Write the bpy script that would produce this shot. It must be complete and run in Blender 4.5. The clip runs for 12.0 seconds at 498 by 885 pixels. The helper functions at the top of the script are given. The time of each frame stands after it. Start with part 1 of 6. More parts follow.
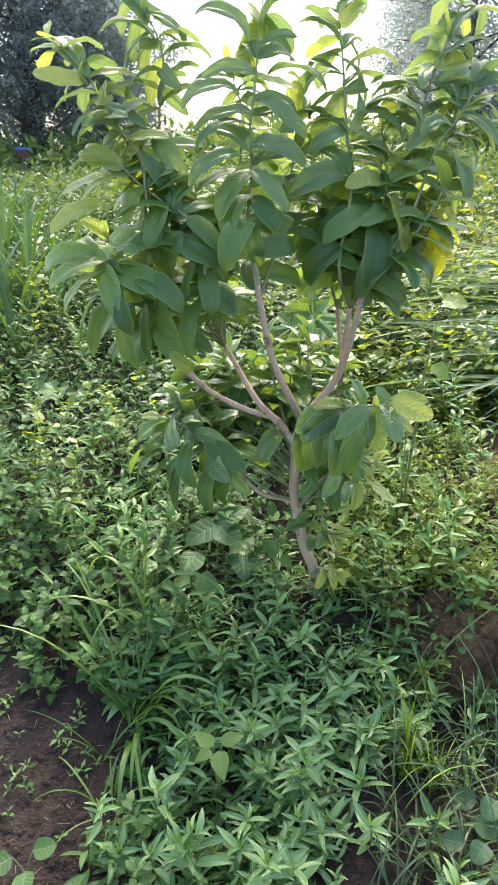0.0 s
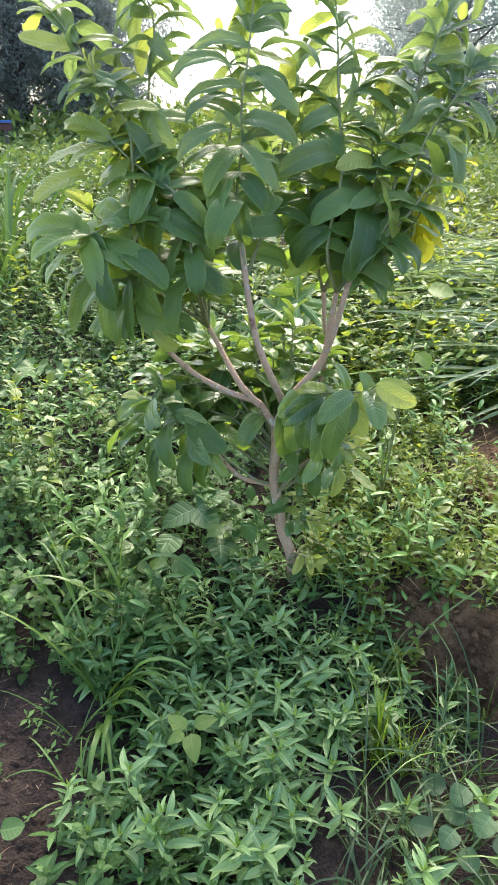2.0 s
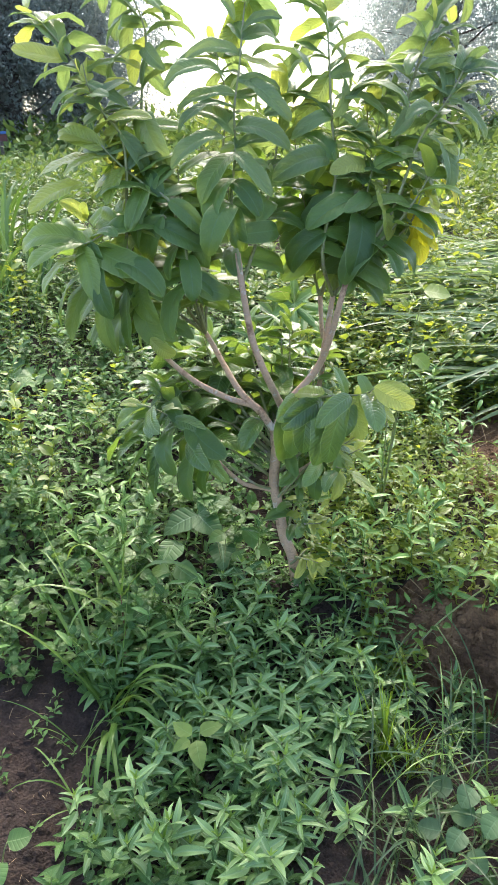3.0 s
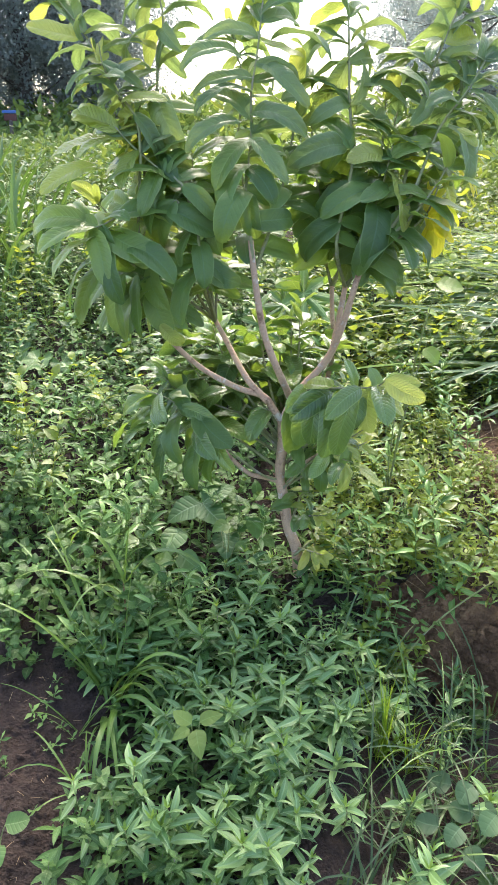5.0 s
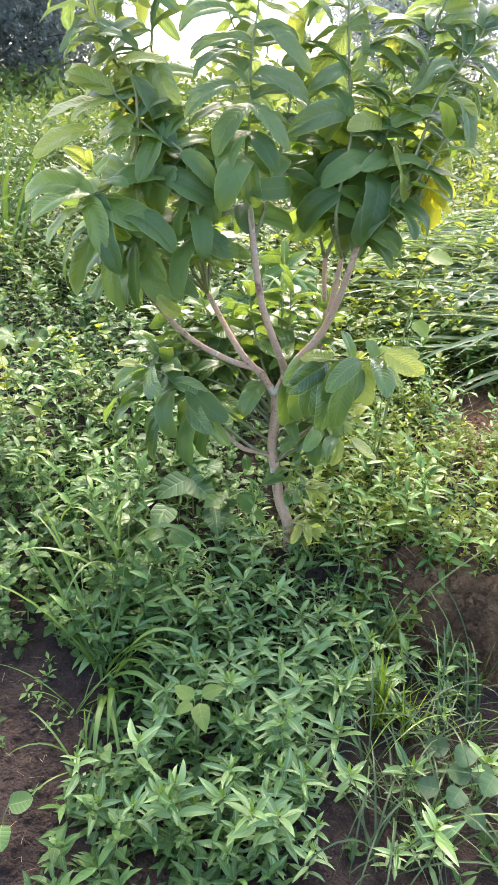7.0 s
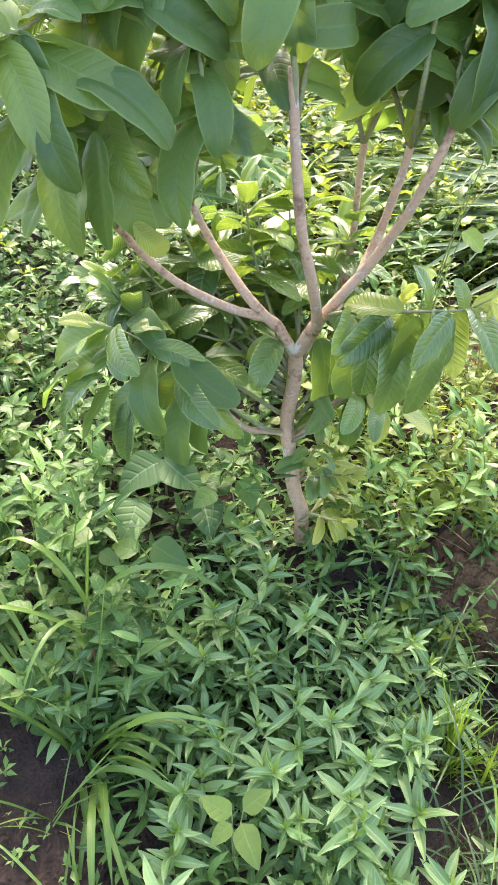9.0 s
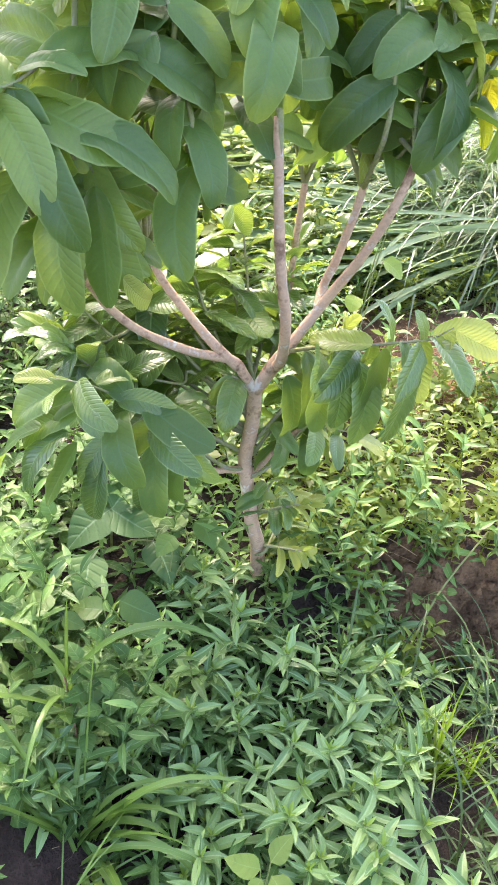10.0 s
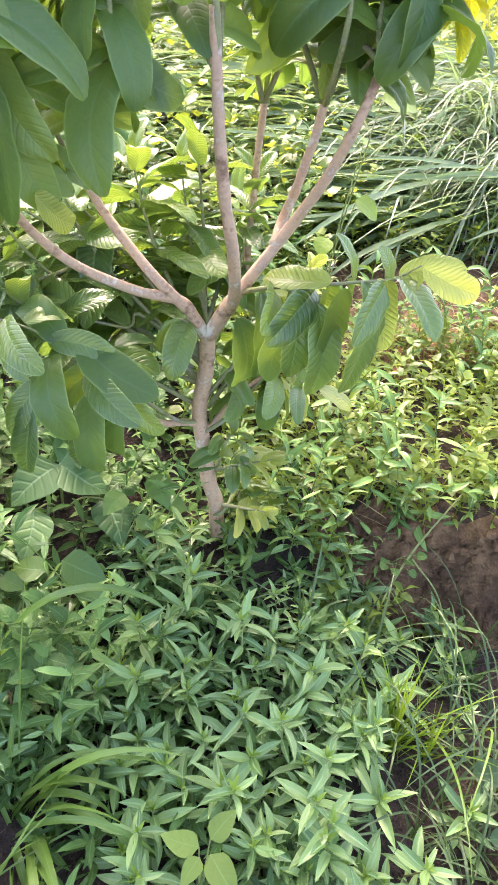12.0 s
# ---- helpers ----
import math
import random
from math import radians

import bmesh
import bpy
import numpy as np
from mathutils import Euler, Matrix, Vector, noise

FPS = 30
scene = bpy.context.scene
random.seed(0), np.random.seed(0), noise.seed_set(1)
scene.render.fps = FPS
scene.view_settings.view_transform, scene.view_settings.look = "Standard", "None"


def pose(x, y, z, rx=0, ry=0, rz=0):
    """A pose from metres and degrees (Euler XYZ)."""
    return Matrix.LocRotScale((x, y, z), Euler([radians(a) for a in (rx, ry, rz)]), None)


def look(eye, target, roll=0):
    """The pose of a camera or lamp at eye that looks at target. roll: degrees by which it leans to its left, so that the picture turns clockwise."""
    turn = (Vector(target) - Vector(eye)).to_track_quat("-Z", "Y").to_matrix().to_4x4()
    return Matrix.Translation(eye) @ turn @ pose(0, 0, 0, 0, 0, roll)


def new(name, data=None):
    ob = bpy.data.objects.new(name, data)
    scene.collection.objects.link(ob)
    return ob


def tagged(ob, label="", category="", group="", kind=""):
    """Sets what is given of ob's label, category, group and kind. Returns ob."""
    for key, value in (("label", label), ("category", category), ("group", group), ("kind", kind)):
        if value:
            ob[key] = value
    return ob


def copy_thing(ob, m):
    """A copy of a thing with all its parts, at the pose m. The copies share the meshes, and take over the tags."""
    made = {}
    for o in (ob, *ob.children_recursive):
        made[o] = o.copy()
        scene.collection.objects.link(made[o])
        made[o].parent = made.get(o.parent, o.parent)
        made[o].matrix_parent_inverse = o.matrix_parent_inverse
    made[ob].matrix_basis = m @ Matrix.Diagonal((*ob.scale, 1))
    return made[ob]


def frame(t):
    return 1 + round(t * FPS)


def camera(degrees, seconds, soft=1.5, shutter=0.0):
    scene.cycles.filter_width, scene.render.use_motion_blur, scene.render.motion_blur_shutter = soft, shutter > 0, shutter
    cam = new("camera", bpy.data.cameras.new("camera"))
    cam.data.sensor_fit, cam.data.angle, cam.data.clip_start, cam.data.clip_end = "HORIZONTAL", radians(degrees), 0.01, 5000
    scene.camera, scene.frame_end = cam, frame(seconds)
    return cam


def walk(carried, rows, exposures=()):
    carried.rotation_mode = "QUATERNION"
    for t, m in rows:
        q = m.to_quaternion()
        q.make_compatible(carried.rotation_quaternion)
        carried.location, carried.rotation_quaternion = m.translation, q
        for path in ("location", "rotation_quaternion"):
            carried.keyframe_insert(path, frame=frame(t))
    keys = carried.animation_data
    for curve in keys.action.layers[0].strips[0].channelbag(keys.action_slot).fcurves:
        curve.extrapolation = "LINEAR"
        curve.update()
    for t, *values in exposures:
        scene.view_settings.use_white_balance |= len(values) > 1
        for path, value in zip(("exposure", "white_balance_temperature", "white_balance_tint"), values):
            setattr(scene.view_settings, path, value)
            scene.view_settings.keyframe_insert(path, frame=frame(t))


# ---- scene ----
cam = camera(39.3, 12.0, soft=0.6)
PATH = [
    (0, (0.3199, -0.0453, 1.3636), (0.0417, 1.5894, 0.6634), -2.08),
    (0.5, (0.3216, -0.0416, 1.3588), (0.0364, 1.5839, 0.6402), -2.02),
    (1, (0.325, -0.0446, 1.3566), (0.0371, 1.5801, 0.6371), -2.14),
    (1.5, (0.3242, -0.0416, 1.3527), (0.0578, 1.5887, 0.6378), -1.33),
    (2, (0.3096, -0.0336, 1.3481), (0.0891, 1.5957, 0.6153), 0.39),
    (2.5, (0.301, -0.0314, 1.3452), (0.0706, 1.6038, 0.6288), -0.75),
    (3, (0.313, -0.035, 1.35), (0.0898, 1.5988, 0.6283), -0.82),
    (5, (0.2984, -0.023, 1.3492), (0.0716, 1.5976, 0.5994), 0.65),
    (5.5, (0.2726, -0.0248, 1.3364), (0.0674, 1.5925, 0.5734), 1.16),
    (6, (0.2502, -0.0356, 1.3397), (0.0531, 1.5817, 0.5747), 1.2),
    (6.5, (0.2347, -0.0339, 1.3394), (0.0674, 1.5819, 0.5641), 1.74),
    (7, (0.2021, -0.0276, 1.329), (0.0869, 1.5826, 0.5326), 1.8),
    (7.2, (0.19, -0.0193, 1.3261), (0.0748, 1.59, 0.5279), -0.1),
    (8.8, (0.0223, 0.5394, 1.2541), (0.0889, 2.0151, 0.2255), 3.0),
    (9, (-0.0559, 0.5806, 1.244), (0.0997, 2.0259, 0.1825), 3.46),
    (9.5, (-0.2056, 0.6496, 1.2535), (0.3209, 1.9954, 0.1803), 5.61),
    (10, (-0.258, 0.6528, 1.2574), (0.2685, 2.0544, 0.2582), 5.81),
    (10.5, (-0.2322, 0.6302, 1.2883), (0.2602, 2.1324, 0.4276), 2.95),
    (11, (-0.234, 0.6517, 1.3053), (0.2528, 2.1309, 0.4026), 3.98),
    (11.5, (-0.2434, 0.6585, 1.2609), (0.2949, 2.0868, 0.3069), 5.78),
    (12, (-0.1591, 0.696, 1.1879), (0.371, 2.0412, 0.1157), 7.13),
]
EXPOSURES = [(0.0, 1.66, 6480, 9), (3.0, 1.70, 6480, 9), (7.0, 2.00, 6650, 15), (8.8, 2.29, 6900, 14), (9.5, 2.46, 7150, 18), (10.2, 2.47, 6850, 19), (10.8, 2.48, 6850, 20), (12.0, 2.50, 7100, 20)]
walk(cam, [(t, look(eye, target, roll)) for t, eye, target, roll in PATH], EXPOSURES)

# ---- world, sun ----
SUN = Vector((-0.05, 0.67, 0.74)).normalized()      # towards the hazy sun, high behind the sapling
world = bpy.data.worlds.new("hazy_sky")
scene.world = world
world.use_nodes = True
wn = world.node_tree.nodes
sky = wn.new("ShaderNodeTexSky")
sky.sky_type, sky.sun_disc = "NISHITA", False
sky.sun_elevation = math.asin(SUN.z)
sky.sun_rotation = math.atan2(SUN.x, SUN.y)
sky.air_density, sky.dust_density, sky.ozone_density = 0.8, 3.0, 1.0
world.node_tree.links.new(sky.outputs["Color"], wn["Background"].inputs["Color"])
wn["Background"].inputs["Strength"].default_value = 0.21
sun = new("sun", bpy.data.lights.new("sun", "SUN"))
sun.data.energy, sun.data.angle, sun.data.color = 1.25, radians(18.0), (1.0, 0.90, 0.74)
sun.matrix_world = look(tuple(SUN * 30), (0, 0, 0))


# ---- materials ----
def mat(name):
    m = bpy.data.materials.new(name)
    m.use_nodes = True
    t = m.node_tree
    return m, t.nodes, t.links, t.nodes["Principled BSDF"]


def ramp(nodes, stops):
    r = nodes.new("ShaderNodeValToRGB")
    e = r.color_ramp.elements
    while len(e) < len(stops):
        e.new(0.5)
    for el, (at, col) in zip(e, stops):
        el.position, el.color = at, (*col, 1)
    return r


def mathn(nodes, links, op, a, b=0.0, c=None):
    n = nodes.new("ShaderNodeMath")
    n.operation = op
    for i, v in enumerate((a, b, c)):
        if v is None:
            continue
        if isinstance(v, (int, float)):
            n.inputs[i].default_value = v
        else:
            links.new(v, n.inputs[i])
    return n.outputs[0]


def leaf_material(name, dark, light, glow, veins=0, vein_colour=None, rough=0.42, thin=0.35, island=False, relief=0.25, spots=0.0, rib_width=0.04, vein_show=0.13, coat=0.0, lit_rim_colour=None, spec=0.5):
    """A leaf: two greens mixed by chance per leaf, a pale midrib and side veins along the blade's own grid, light let through."""
    dark, light = (dark[0] * 0.93, dark[1] * 0.80, dark[2] * 0.74), (light[0] * 1.20, light[1] * 1.03, light[2] * 0.96)
    m, n, l, p = mat(name)
    if island:
        chance = n.new("ShaderNodeNewGeometry").outputs["Random Per Island"]
    else:
        chance = n.new("ShaderNodeObjectInfo").outputs["Random"]
    uv = n.new("ShaderNodeUVMap")
    sep = n.new("ShaderNodeSeparateXYZ")
    l.new(uv.outputs[0], sep.inputs[0])
    side = mathn(n, l, "ABSOLUTE", mathn(n, l, "SUBTRACT", sep.outputs[0], 0.5))          # 0 midrib .. 0.5 margin
    patch = n.new("ShaderNodeTexNoise")
    patch.inputs["Scale"].default_value = 35.0
    coord = n.new("ShaderNodeTexCoord")
    l.new(coord.outputs["Object"], patch.inputs["Vector"])
    pick = mathn(n, l, "MULTIPLY_ADD", patch.outputs[0], 0.5, mathn(n, l, "MULTIPLY_ADD", chance, 0.9, -0.22))
    tone = ramp(n, [(0.0, dark), (1.0, light)])
    l.new(pick, tone.inputs[0])
    colour = tone.outputs[0]
    rib = mathn(n, l, "SUBTRACT", 1.0, mathn(n, l, "SMOOTH_MIN", mathn(n, l, "DIVIDE", side, rib_width), 1.0, 0.2))
    height = mathn(n, l, "MULTIPLY", rib, -0.6)
    show = rib
    if veins:
        wave = mathn(n, l, "SINE", mathn(n, l, "MULTIPLY_ADD", mathn(n, l, "SUBTRACT", sep.outputs[1], mathn(n, l, "MULTIPLY", side, 0.35)), veins * 6.2832, mathn(n, l, "MULTIPLY", patch.outputs[0], 1.6)))
        fold = mathn(n, l, "POWER", mathn(n, l, "MULTIPLY_ADD", wave, 0.5, 0.5), 5.0)
        height = mathn(n, l, "SUBTRACT", height, fold)
        show = mathn(n, l, "MAXIMUM", rib, mathn(n, l, "MULTIPLY", fold, vein_show))
    # bright leaf margin: light caught along the edge, put into the colour
    if veins:
        lit_rim = mathn(n, l, "MULTIPLY", mathn(n, l, "MAXIMUM", mathn(n, l, "SUBTRACT", side, 0.45), 0.0), 16.0)
    if vein_colour:
        mix = n.new("ShaderNodeMix")
        mix.data_type = "RGBA"
        l.new(mathn(n, l, "MULTIPLY", show, 0.75), mix.inputs["Factor"])
        l.new(colour, mix.inputs["A"])
        mix.inputs["B"].default_value = (*vein_colour, 1)
        colour = mix.outputs["Result"]
    if lit_rim_colour:
        mix = n.new("ShaderNodeMix")
        mix.data_type = "RGBA"
        l.new(lit_rim, mix.inputs["Factor"])
        l.new(colour, mix.inputs["A"])
        mix.inputs["B"].default_value = (*lit_rim_colour, 1)
        colour = mix.outputs["Result"]
    if spots:
        dots = n.new("ShaderNodeTexVoronoi")
        dots.inputs["Scale"].default_value = 60.0
        l.new(coord.outputs["Object"], dots.inputs["Vector"])
        hole = mathn(n, l, "LESS_THAN", dots.outputs["Distance"], spots)
        mix = n.new("ShaderNodeMix")
        mix.data_type = "RGBA"
        l.new(mathn(n, l, "MULTIPLY", hole, 0.6), mix.inputs["Factor"])
        l.new(colour, mix.inputs["A"])
        mix.inputs["B"].default_value = (0.16, 0.13, 0.05, 1)
        colour = mix.outputs["Result"]
    bump = n.new("ShaderNodeBump")
    bump.inputs["Strength"].default_value, bump.inputs["Distance"].default_value = relief, 0.004
    l.new(height, bump.inputs["Height"])
    l.new(bump.outputs[0], p.inputs["Normal"])
    l.new(colour, p.inputs["Base Color"])
    p.inputs["Roughness"].default_value = rough
    p.inputs["Specular IOR Level"].default_value = spec
    p.inputs["Coat Weight"].default_value, p.inputs["Coat Roughness"].default_value = coat, 0.22
    tr = n.new("ShaderNodeBsdfTranslucent")
    g = n.new("ShaderNodeMix")
    g.data_type = "RGBA"
    l.new(chance, g.inputs["Factor"])
    g.inputs["A"].default_value = (*glow, 1)
    g.inputs["B"].default_value = (glow[0] * 1.3, glow[1] * 1.1, glow[2], 1)
    l.new(g.outputs["Result"], tr.inputs["Color"])
    l.new(bump.outputs[0], tr.inputs["Normal"])
    mx = n.new("ShaderNodeMixShader")
    mx.inputs[0].default_value = thin
    l.new(p.outputs[0], mx.inputs[1])
    l.new(tr.outputs[0], mx.inputs[2])
    l.new(mx.outputs[0], n["Material Output"].inputs["Surface"])
    return m


GUAVA = leaf_material("guava_leaf", (0.045, 0.114, 0.043), (0.122, 0.236, 0.070), (0.32, 0.50, 0.06), veins=11, vein_colour=(0.12, 0.22, 0.10), rough=0.44, thin=0.36, relief=0.14, coat=0.08, spec=0.42, lit_rim_colour=(0.30, 0.40, 0.14))
GUAVA_MID = leaf_material("guava_leaf_pale", (0.100, 0.200, 0.054), (0.215, 0.345, 0.088), (0.36, 0.54, 0.08), veins=12, vein_colour=(0.22, 0.34, 0.12), rough=0.40, thin=0.36, relief=0.18, coat=0.12, spec=0.5, lit_rim_colour=(0.34, 0.44, 0.15))
# topmost leaves: bright sky haze behind them put into a paler, bluer green
GUAVA_SKYLIT = leaf_material("guava_leaf_sky_hazed", (0.078, 0.156, 0.074), (0.172, 0.284, 0.116), (0.33, 0.48, 0.13), veins=12, vein_colour=(0.22, 0.33, 0.16), rough=0.40, thin=0.36, relief=0.24, coat=0.10, spec=0.45, lit_rim_colour=(0.32, 0.42, 0.17))
GUAVA_QUILTED = leaf_material("guava_leaf_quilted", (0.052, 0.128, 0.040), (0.170, 0.295, 0.076), (0.32, 0.50, 0.06), veins=13, vein_colour=(0.20, 0.33, 0.11), rough=0.28, thin=0.24, relief=0.36, coat=0.35, lit_rim_colour=(0.34, 0.44, 0.15))
# young tips, and sun shining through older leaves put into the colour
GUAVA_YOUNG_LIT = leaf_material("guava_leaf_young_and_lit", (0.23, 0.34, 0.075), (0.37, 0.46, 0.12), (0.58, 0.70, 0.13), veins=13, vein_colour=(0.38, 0.42, 0.13), rough=0.30, thin=0.42, relief=0.42, coat=0.35, lit_rim_colour=(0.34, 0.44, 0.15))
# glow of backlit leaves put into a golden base colour
GUAVA_GOLD = leaf_material("guava_leaf_sun_glow", (0.38, 0.48, 0.05), (0.50, 0.55, 0.07), (0.80, 0.82, 0.06), veins=12, vein_colour=(0.46, 0.44, 0.06), rough=0.4, thin=0.60, relief=0.4)
LANCE = leaf_material("lance_weed_leaf", (0.068, 0.185, 0.056), (0.240, 0.420, 0.145), (0.26, 0.43, 0.06), vein_colour=(0.29, 0.43, 0.20), rough=0.36, thin=0.14, relief=0.4, rib_width=0.15)
LANCE_STUFF = leaf_material("lance_weed_mass", (0.044, 0.128, 0.033), (0.175, 0.345, 0.095), (0.26, 0.43, 0.06), vein_colour=(0.24, 0.38, 0.14), rough=0.36, thin=0.12, relief=0.4, rib_width=0.075, island=True, spec=0.28)
TIP = leaf_material("weed_shoot_tip", (0.15, 0.31, 0.06), (0.24, 0.42, 0.09), (0.34, 0.52, 0.08), rough=0.45, thin=0.4)
BROAD = leaf_material("broad_weed_leaf", (0.036, 0.112, 0.026), (0.096, 0.220, 0.050), (0.32, 0.50, 0.06), veins=6, vein_colour=(0.28, 0.40, 0.12), rough=0.50, thin=0.22, spots=0.18, vein_show=0.06)
BROAD_STUFF = leaf_material("broad_weed_mass", (0.024, 0.078, 0.022), (0.092, 0.215, 0.054), (0.21, 0.35, 0.05), veins=5, vein_colour=(0.20, 0.33, 0.11), rough=0.48, thin=0.16, island=True, spec=0.28)
# yellow-green weeds, with the field's sunlight added to their colour
SUNNY_STUFF = leaf_material("yellowish_sunlit_weed_mass", (0.050, 0.120, 0.022), (0.195, 0.310, 0.066), (0.48, 0.60, 0.055), rough=0.40, thin=0.36, island=True, spec=0.45)
GRASS = leaf_material("grass_blade", (0.070, 0.175, 0.036), (0.150, 0.285, 0.062), (0.26, 0.42, 0.05), vein_colour=(0.24, 0.38, 0.12), rough=0.38, thin=0.30)
GRASS_DARK = leaf_material("dark_grass_blade", (0.028, 0.074, 0.026), (0.076, 0.145, 0.050), (0.13, 0.24, 0.04), rough=0.45, thin=0.2)
GRASS_FINE = leaf_material("fine_grass_blade", (0.085, 0.215, 0.020), (0.170, 0.345, 0.040), (0.34, 0.52, 0.04), rough=0.45, thin=0.4)
GRASS_STUFF = leaf_material("long_grass_mass", (0.038, 0.110, 0.034), (0.11, 0.22, 0.065), (0.20, 0.36, 0.05), rough=0.42, thin=0.22, island=True)
LODGED = leaf_material("lodged_grass_mass", (0.085, 0.180, 0.090), (0.20, 0.31, 0.165), (0.30, 0.46, 0.15), rough=0.40, thin=0.36, island=True, spec=0.4)
# white shine of the draped blades put into a paler base colour
LODGED_PALE = leaf_material("sheen_pale_grass_mass", (0.12, 0.19, 0.12), (0.29, 0.35, 0.25), (0.32, 0.42, 0.22), rough=0.30, thin=0.2, island=True)
DRY = leaf_material("dry_grass_mass", (0.24, 0.19, 0.10), (0.42, 0.36, 0.22), (0.4, 0.34, 0.16), rough=0.7, thin=0.2, island=True)
LOBED = leaf_material("mottled_vine_leaf", (0.045, 0.135, 0.042), (0.078, 0.190, 0.060), (0.18, 0.35, 0.07), veins=6, vein_colour=(0.22, 0.35, 0.18), rough=0.55, thin=0.25, relief=0.30, vein_show=0.07)
# weeds below the bank: shade put into a darker green
DITCH = leaf_material("shade_dark_low_weed_mass", (0.017, 0.057, 0.016), (0.054, 0.134, 0.034), (0.16, 0.30, 0.04), vein_colour=(0.14, 0.25, 0.09), rough=0.55, thin=0.22, island=True, spec=0.25)
BEAN_LEAF = leaf_material("smooth_heart_leaf", (0.065, 0.155, 0.040), (0.130, 0.245, 0.065), (0.22, 0.42, 0.07), veins=4, vein_colour=(0.13, 0.25, 0.09), rough=0.42, thin=0.26, relief=0.2)
# darker copy of the heart leaf, with shade put into its colour
SHADE_LEAF = leaf_material("shade_dark_round_leaf", (0.024, 0.074, 0.026), (0.052, 0.128, 0.042), (0.14, 0.27, 0.04), veins=4, vein_colour=(0.09, 0.18, 0.07), rough=0.5, thin=0.2, relief=0.15, vein_show=0.06)
HEART_LEAF = leaf_material("yellowish_heart_leaf", (0.15, 0.26, 0.05), (0.22, 0.36, 0.07), (0.36, 0.56, 0.06), veins=5, vein_colour=(0.25, 0.38, 0.10), rough=0.5, thin=0.36, relief=0.15, vein_show=0.05)
# far trees: air haze put into the leaf colour as pale blue-grey
FAR_DARK = leaf_material("haze_tinted_dark_leaf", (0.125, 0.180, 0.186), (0.235, 0.305, 0.300), (0.34, 0.42, 0.38), rough=0.5, thin=0.44, island=True)
FAR_PALE = leaf_material("haze_tinted_pale_leaf", (0.155, 0.225, 0.235), (0.25, 0.33, 0.335), (0.42, 0.52, 0.48), rough=0.5, thin=0.58, island=True)
BUSH = leaf_material("bush_leaf", (0.060, 0.135, 0.040), (0.150, 0.255, 0.075), (0.26, 0.38, 0.07), rough=0.5, thin=0.30, island=True, spec=0.28)


def bark_material(name, dark, light, scale):
    m, n, l, p = mat(name)
    coord = n.new("ShaderNodeTexCoord")
    fine, wide = n.new("ShaderNodeTexNoise"), n.new("ShaderNodeTexNoise")
    fine.inputs["Scale"].default_value, fine.inputs["Detail"].default_value = scale * 6, 6
    wide.inputs["Scale"].default_value, wide.inputs["Detail"].default_value = scale, 3
    for t in (fine, wide):
        l.new(coord.outputs["Object"], t.inputs["Vector"])
    r = ramp(n, [(0.34, dark), (0.47, light), (0.56, tuple(c * 0.82 for c in light)), (0.66, (light[0] * 1.12, light[0] * 1.0, light[0] * 0.86))])
    l.new(mathn(n, l, "MULTIPLY_ADD", fine.outputs[0], 0.35, mathn(n, l, "MULTIPLY", wide.outputs[0], 0.65)), r.inputs[0])
    l.new(r.outputs[0], p.inputs["Base Color"])
    b = n.new("ShaderNodeBump")
    b.inputs["Strength"].default_value, b.inputs["Distance"].default_value = 0.5, 0.003
    l.new(fine.outputs[0], b.inputs["Height"])
    l.new(b.outputs[0], p.inputs["Normal"])
    p.inputs["Roughness"].default_value = 0.75
    return m


BARK = bark_material("guava_bark", (0.24, 0.135, 0.084), (0.60, 0.395, 0.265), 22)
TWIG = bark_material("green_twig", (0.16, 0.17, 0.07), (0.29, 0.30, 0.14), 30)
STEM = bark_material("weed_stem", (0.14, 0.18, 0.05), (0.26, 0.30, 0.10), 40)
RED_STEM = bark_material("reddish_stem", (0.14, 0.075, 0.045), (0.24, 0.13, 0.07), 40)
TRUNK = bark_material("dark_tree_bark", (0.05, 0.04, 0.035), (0.12, 0.10, 0.085), 2)


def soil_material(name, dark, mid, light):
    m, n, l, p = mat(name)
    coord = n.new("ShaderNodeTexCoord")
    tex = []
    for s, d in ((2.2, 4), (22.0, 8), (140.0, 4)):
        t = n.new("ShaderNodeTexNoise")
        t.inputs["Scale"].default_value, t.inputs["Detail"].default_value = s, d
        l.new(coord.outputs["Object"], t.inputs["Vector"])
        tex.append(t.outputs[0])
    v = mathn(n, l, "MULTIPLY_ADD", tex[0], 0.45, mathn(n, l, "MULTIPLY_ADD", tex[1], 0.40, mathn(n, l, "MULTIPLY", tex[2], 0.15)))
    r = ramp(n, [(0.34, dark), (0.50, mid), (0.68, light)])
    l.new(v, r.inputs[0])
    l.new(r.outputs[0], p.inputs["Base Color"])
    b = n.new("ShaderNodeBump")
    b.inputs["Strength"].default_value, b.inputs["Distance"].default_value = 1.0, 0.032
    l.new(mathn(n, l, "MULTIPLY_ADD", tex[1], 0.7, mathn(n, l, "MULTIPLY", tex[2], 0.4)), b.inputs["Height"])
    l.new(b.outputs[0], p.inputs["Normal"])
    p.inputs["Roughness"].default_value = 0.92
    return m


SOIL = soil_material("dark_brown_soil", (0.012, 0.0068, 0.0044), (0.032, 0.0185, 0.012), (0.080, 0.050, 0.033))
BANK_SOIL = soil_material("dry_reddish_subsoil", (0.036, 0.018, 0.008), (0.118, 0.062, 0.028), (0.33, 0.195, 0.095))


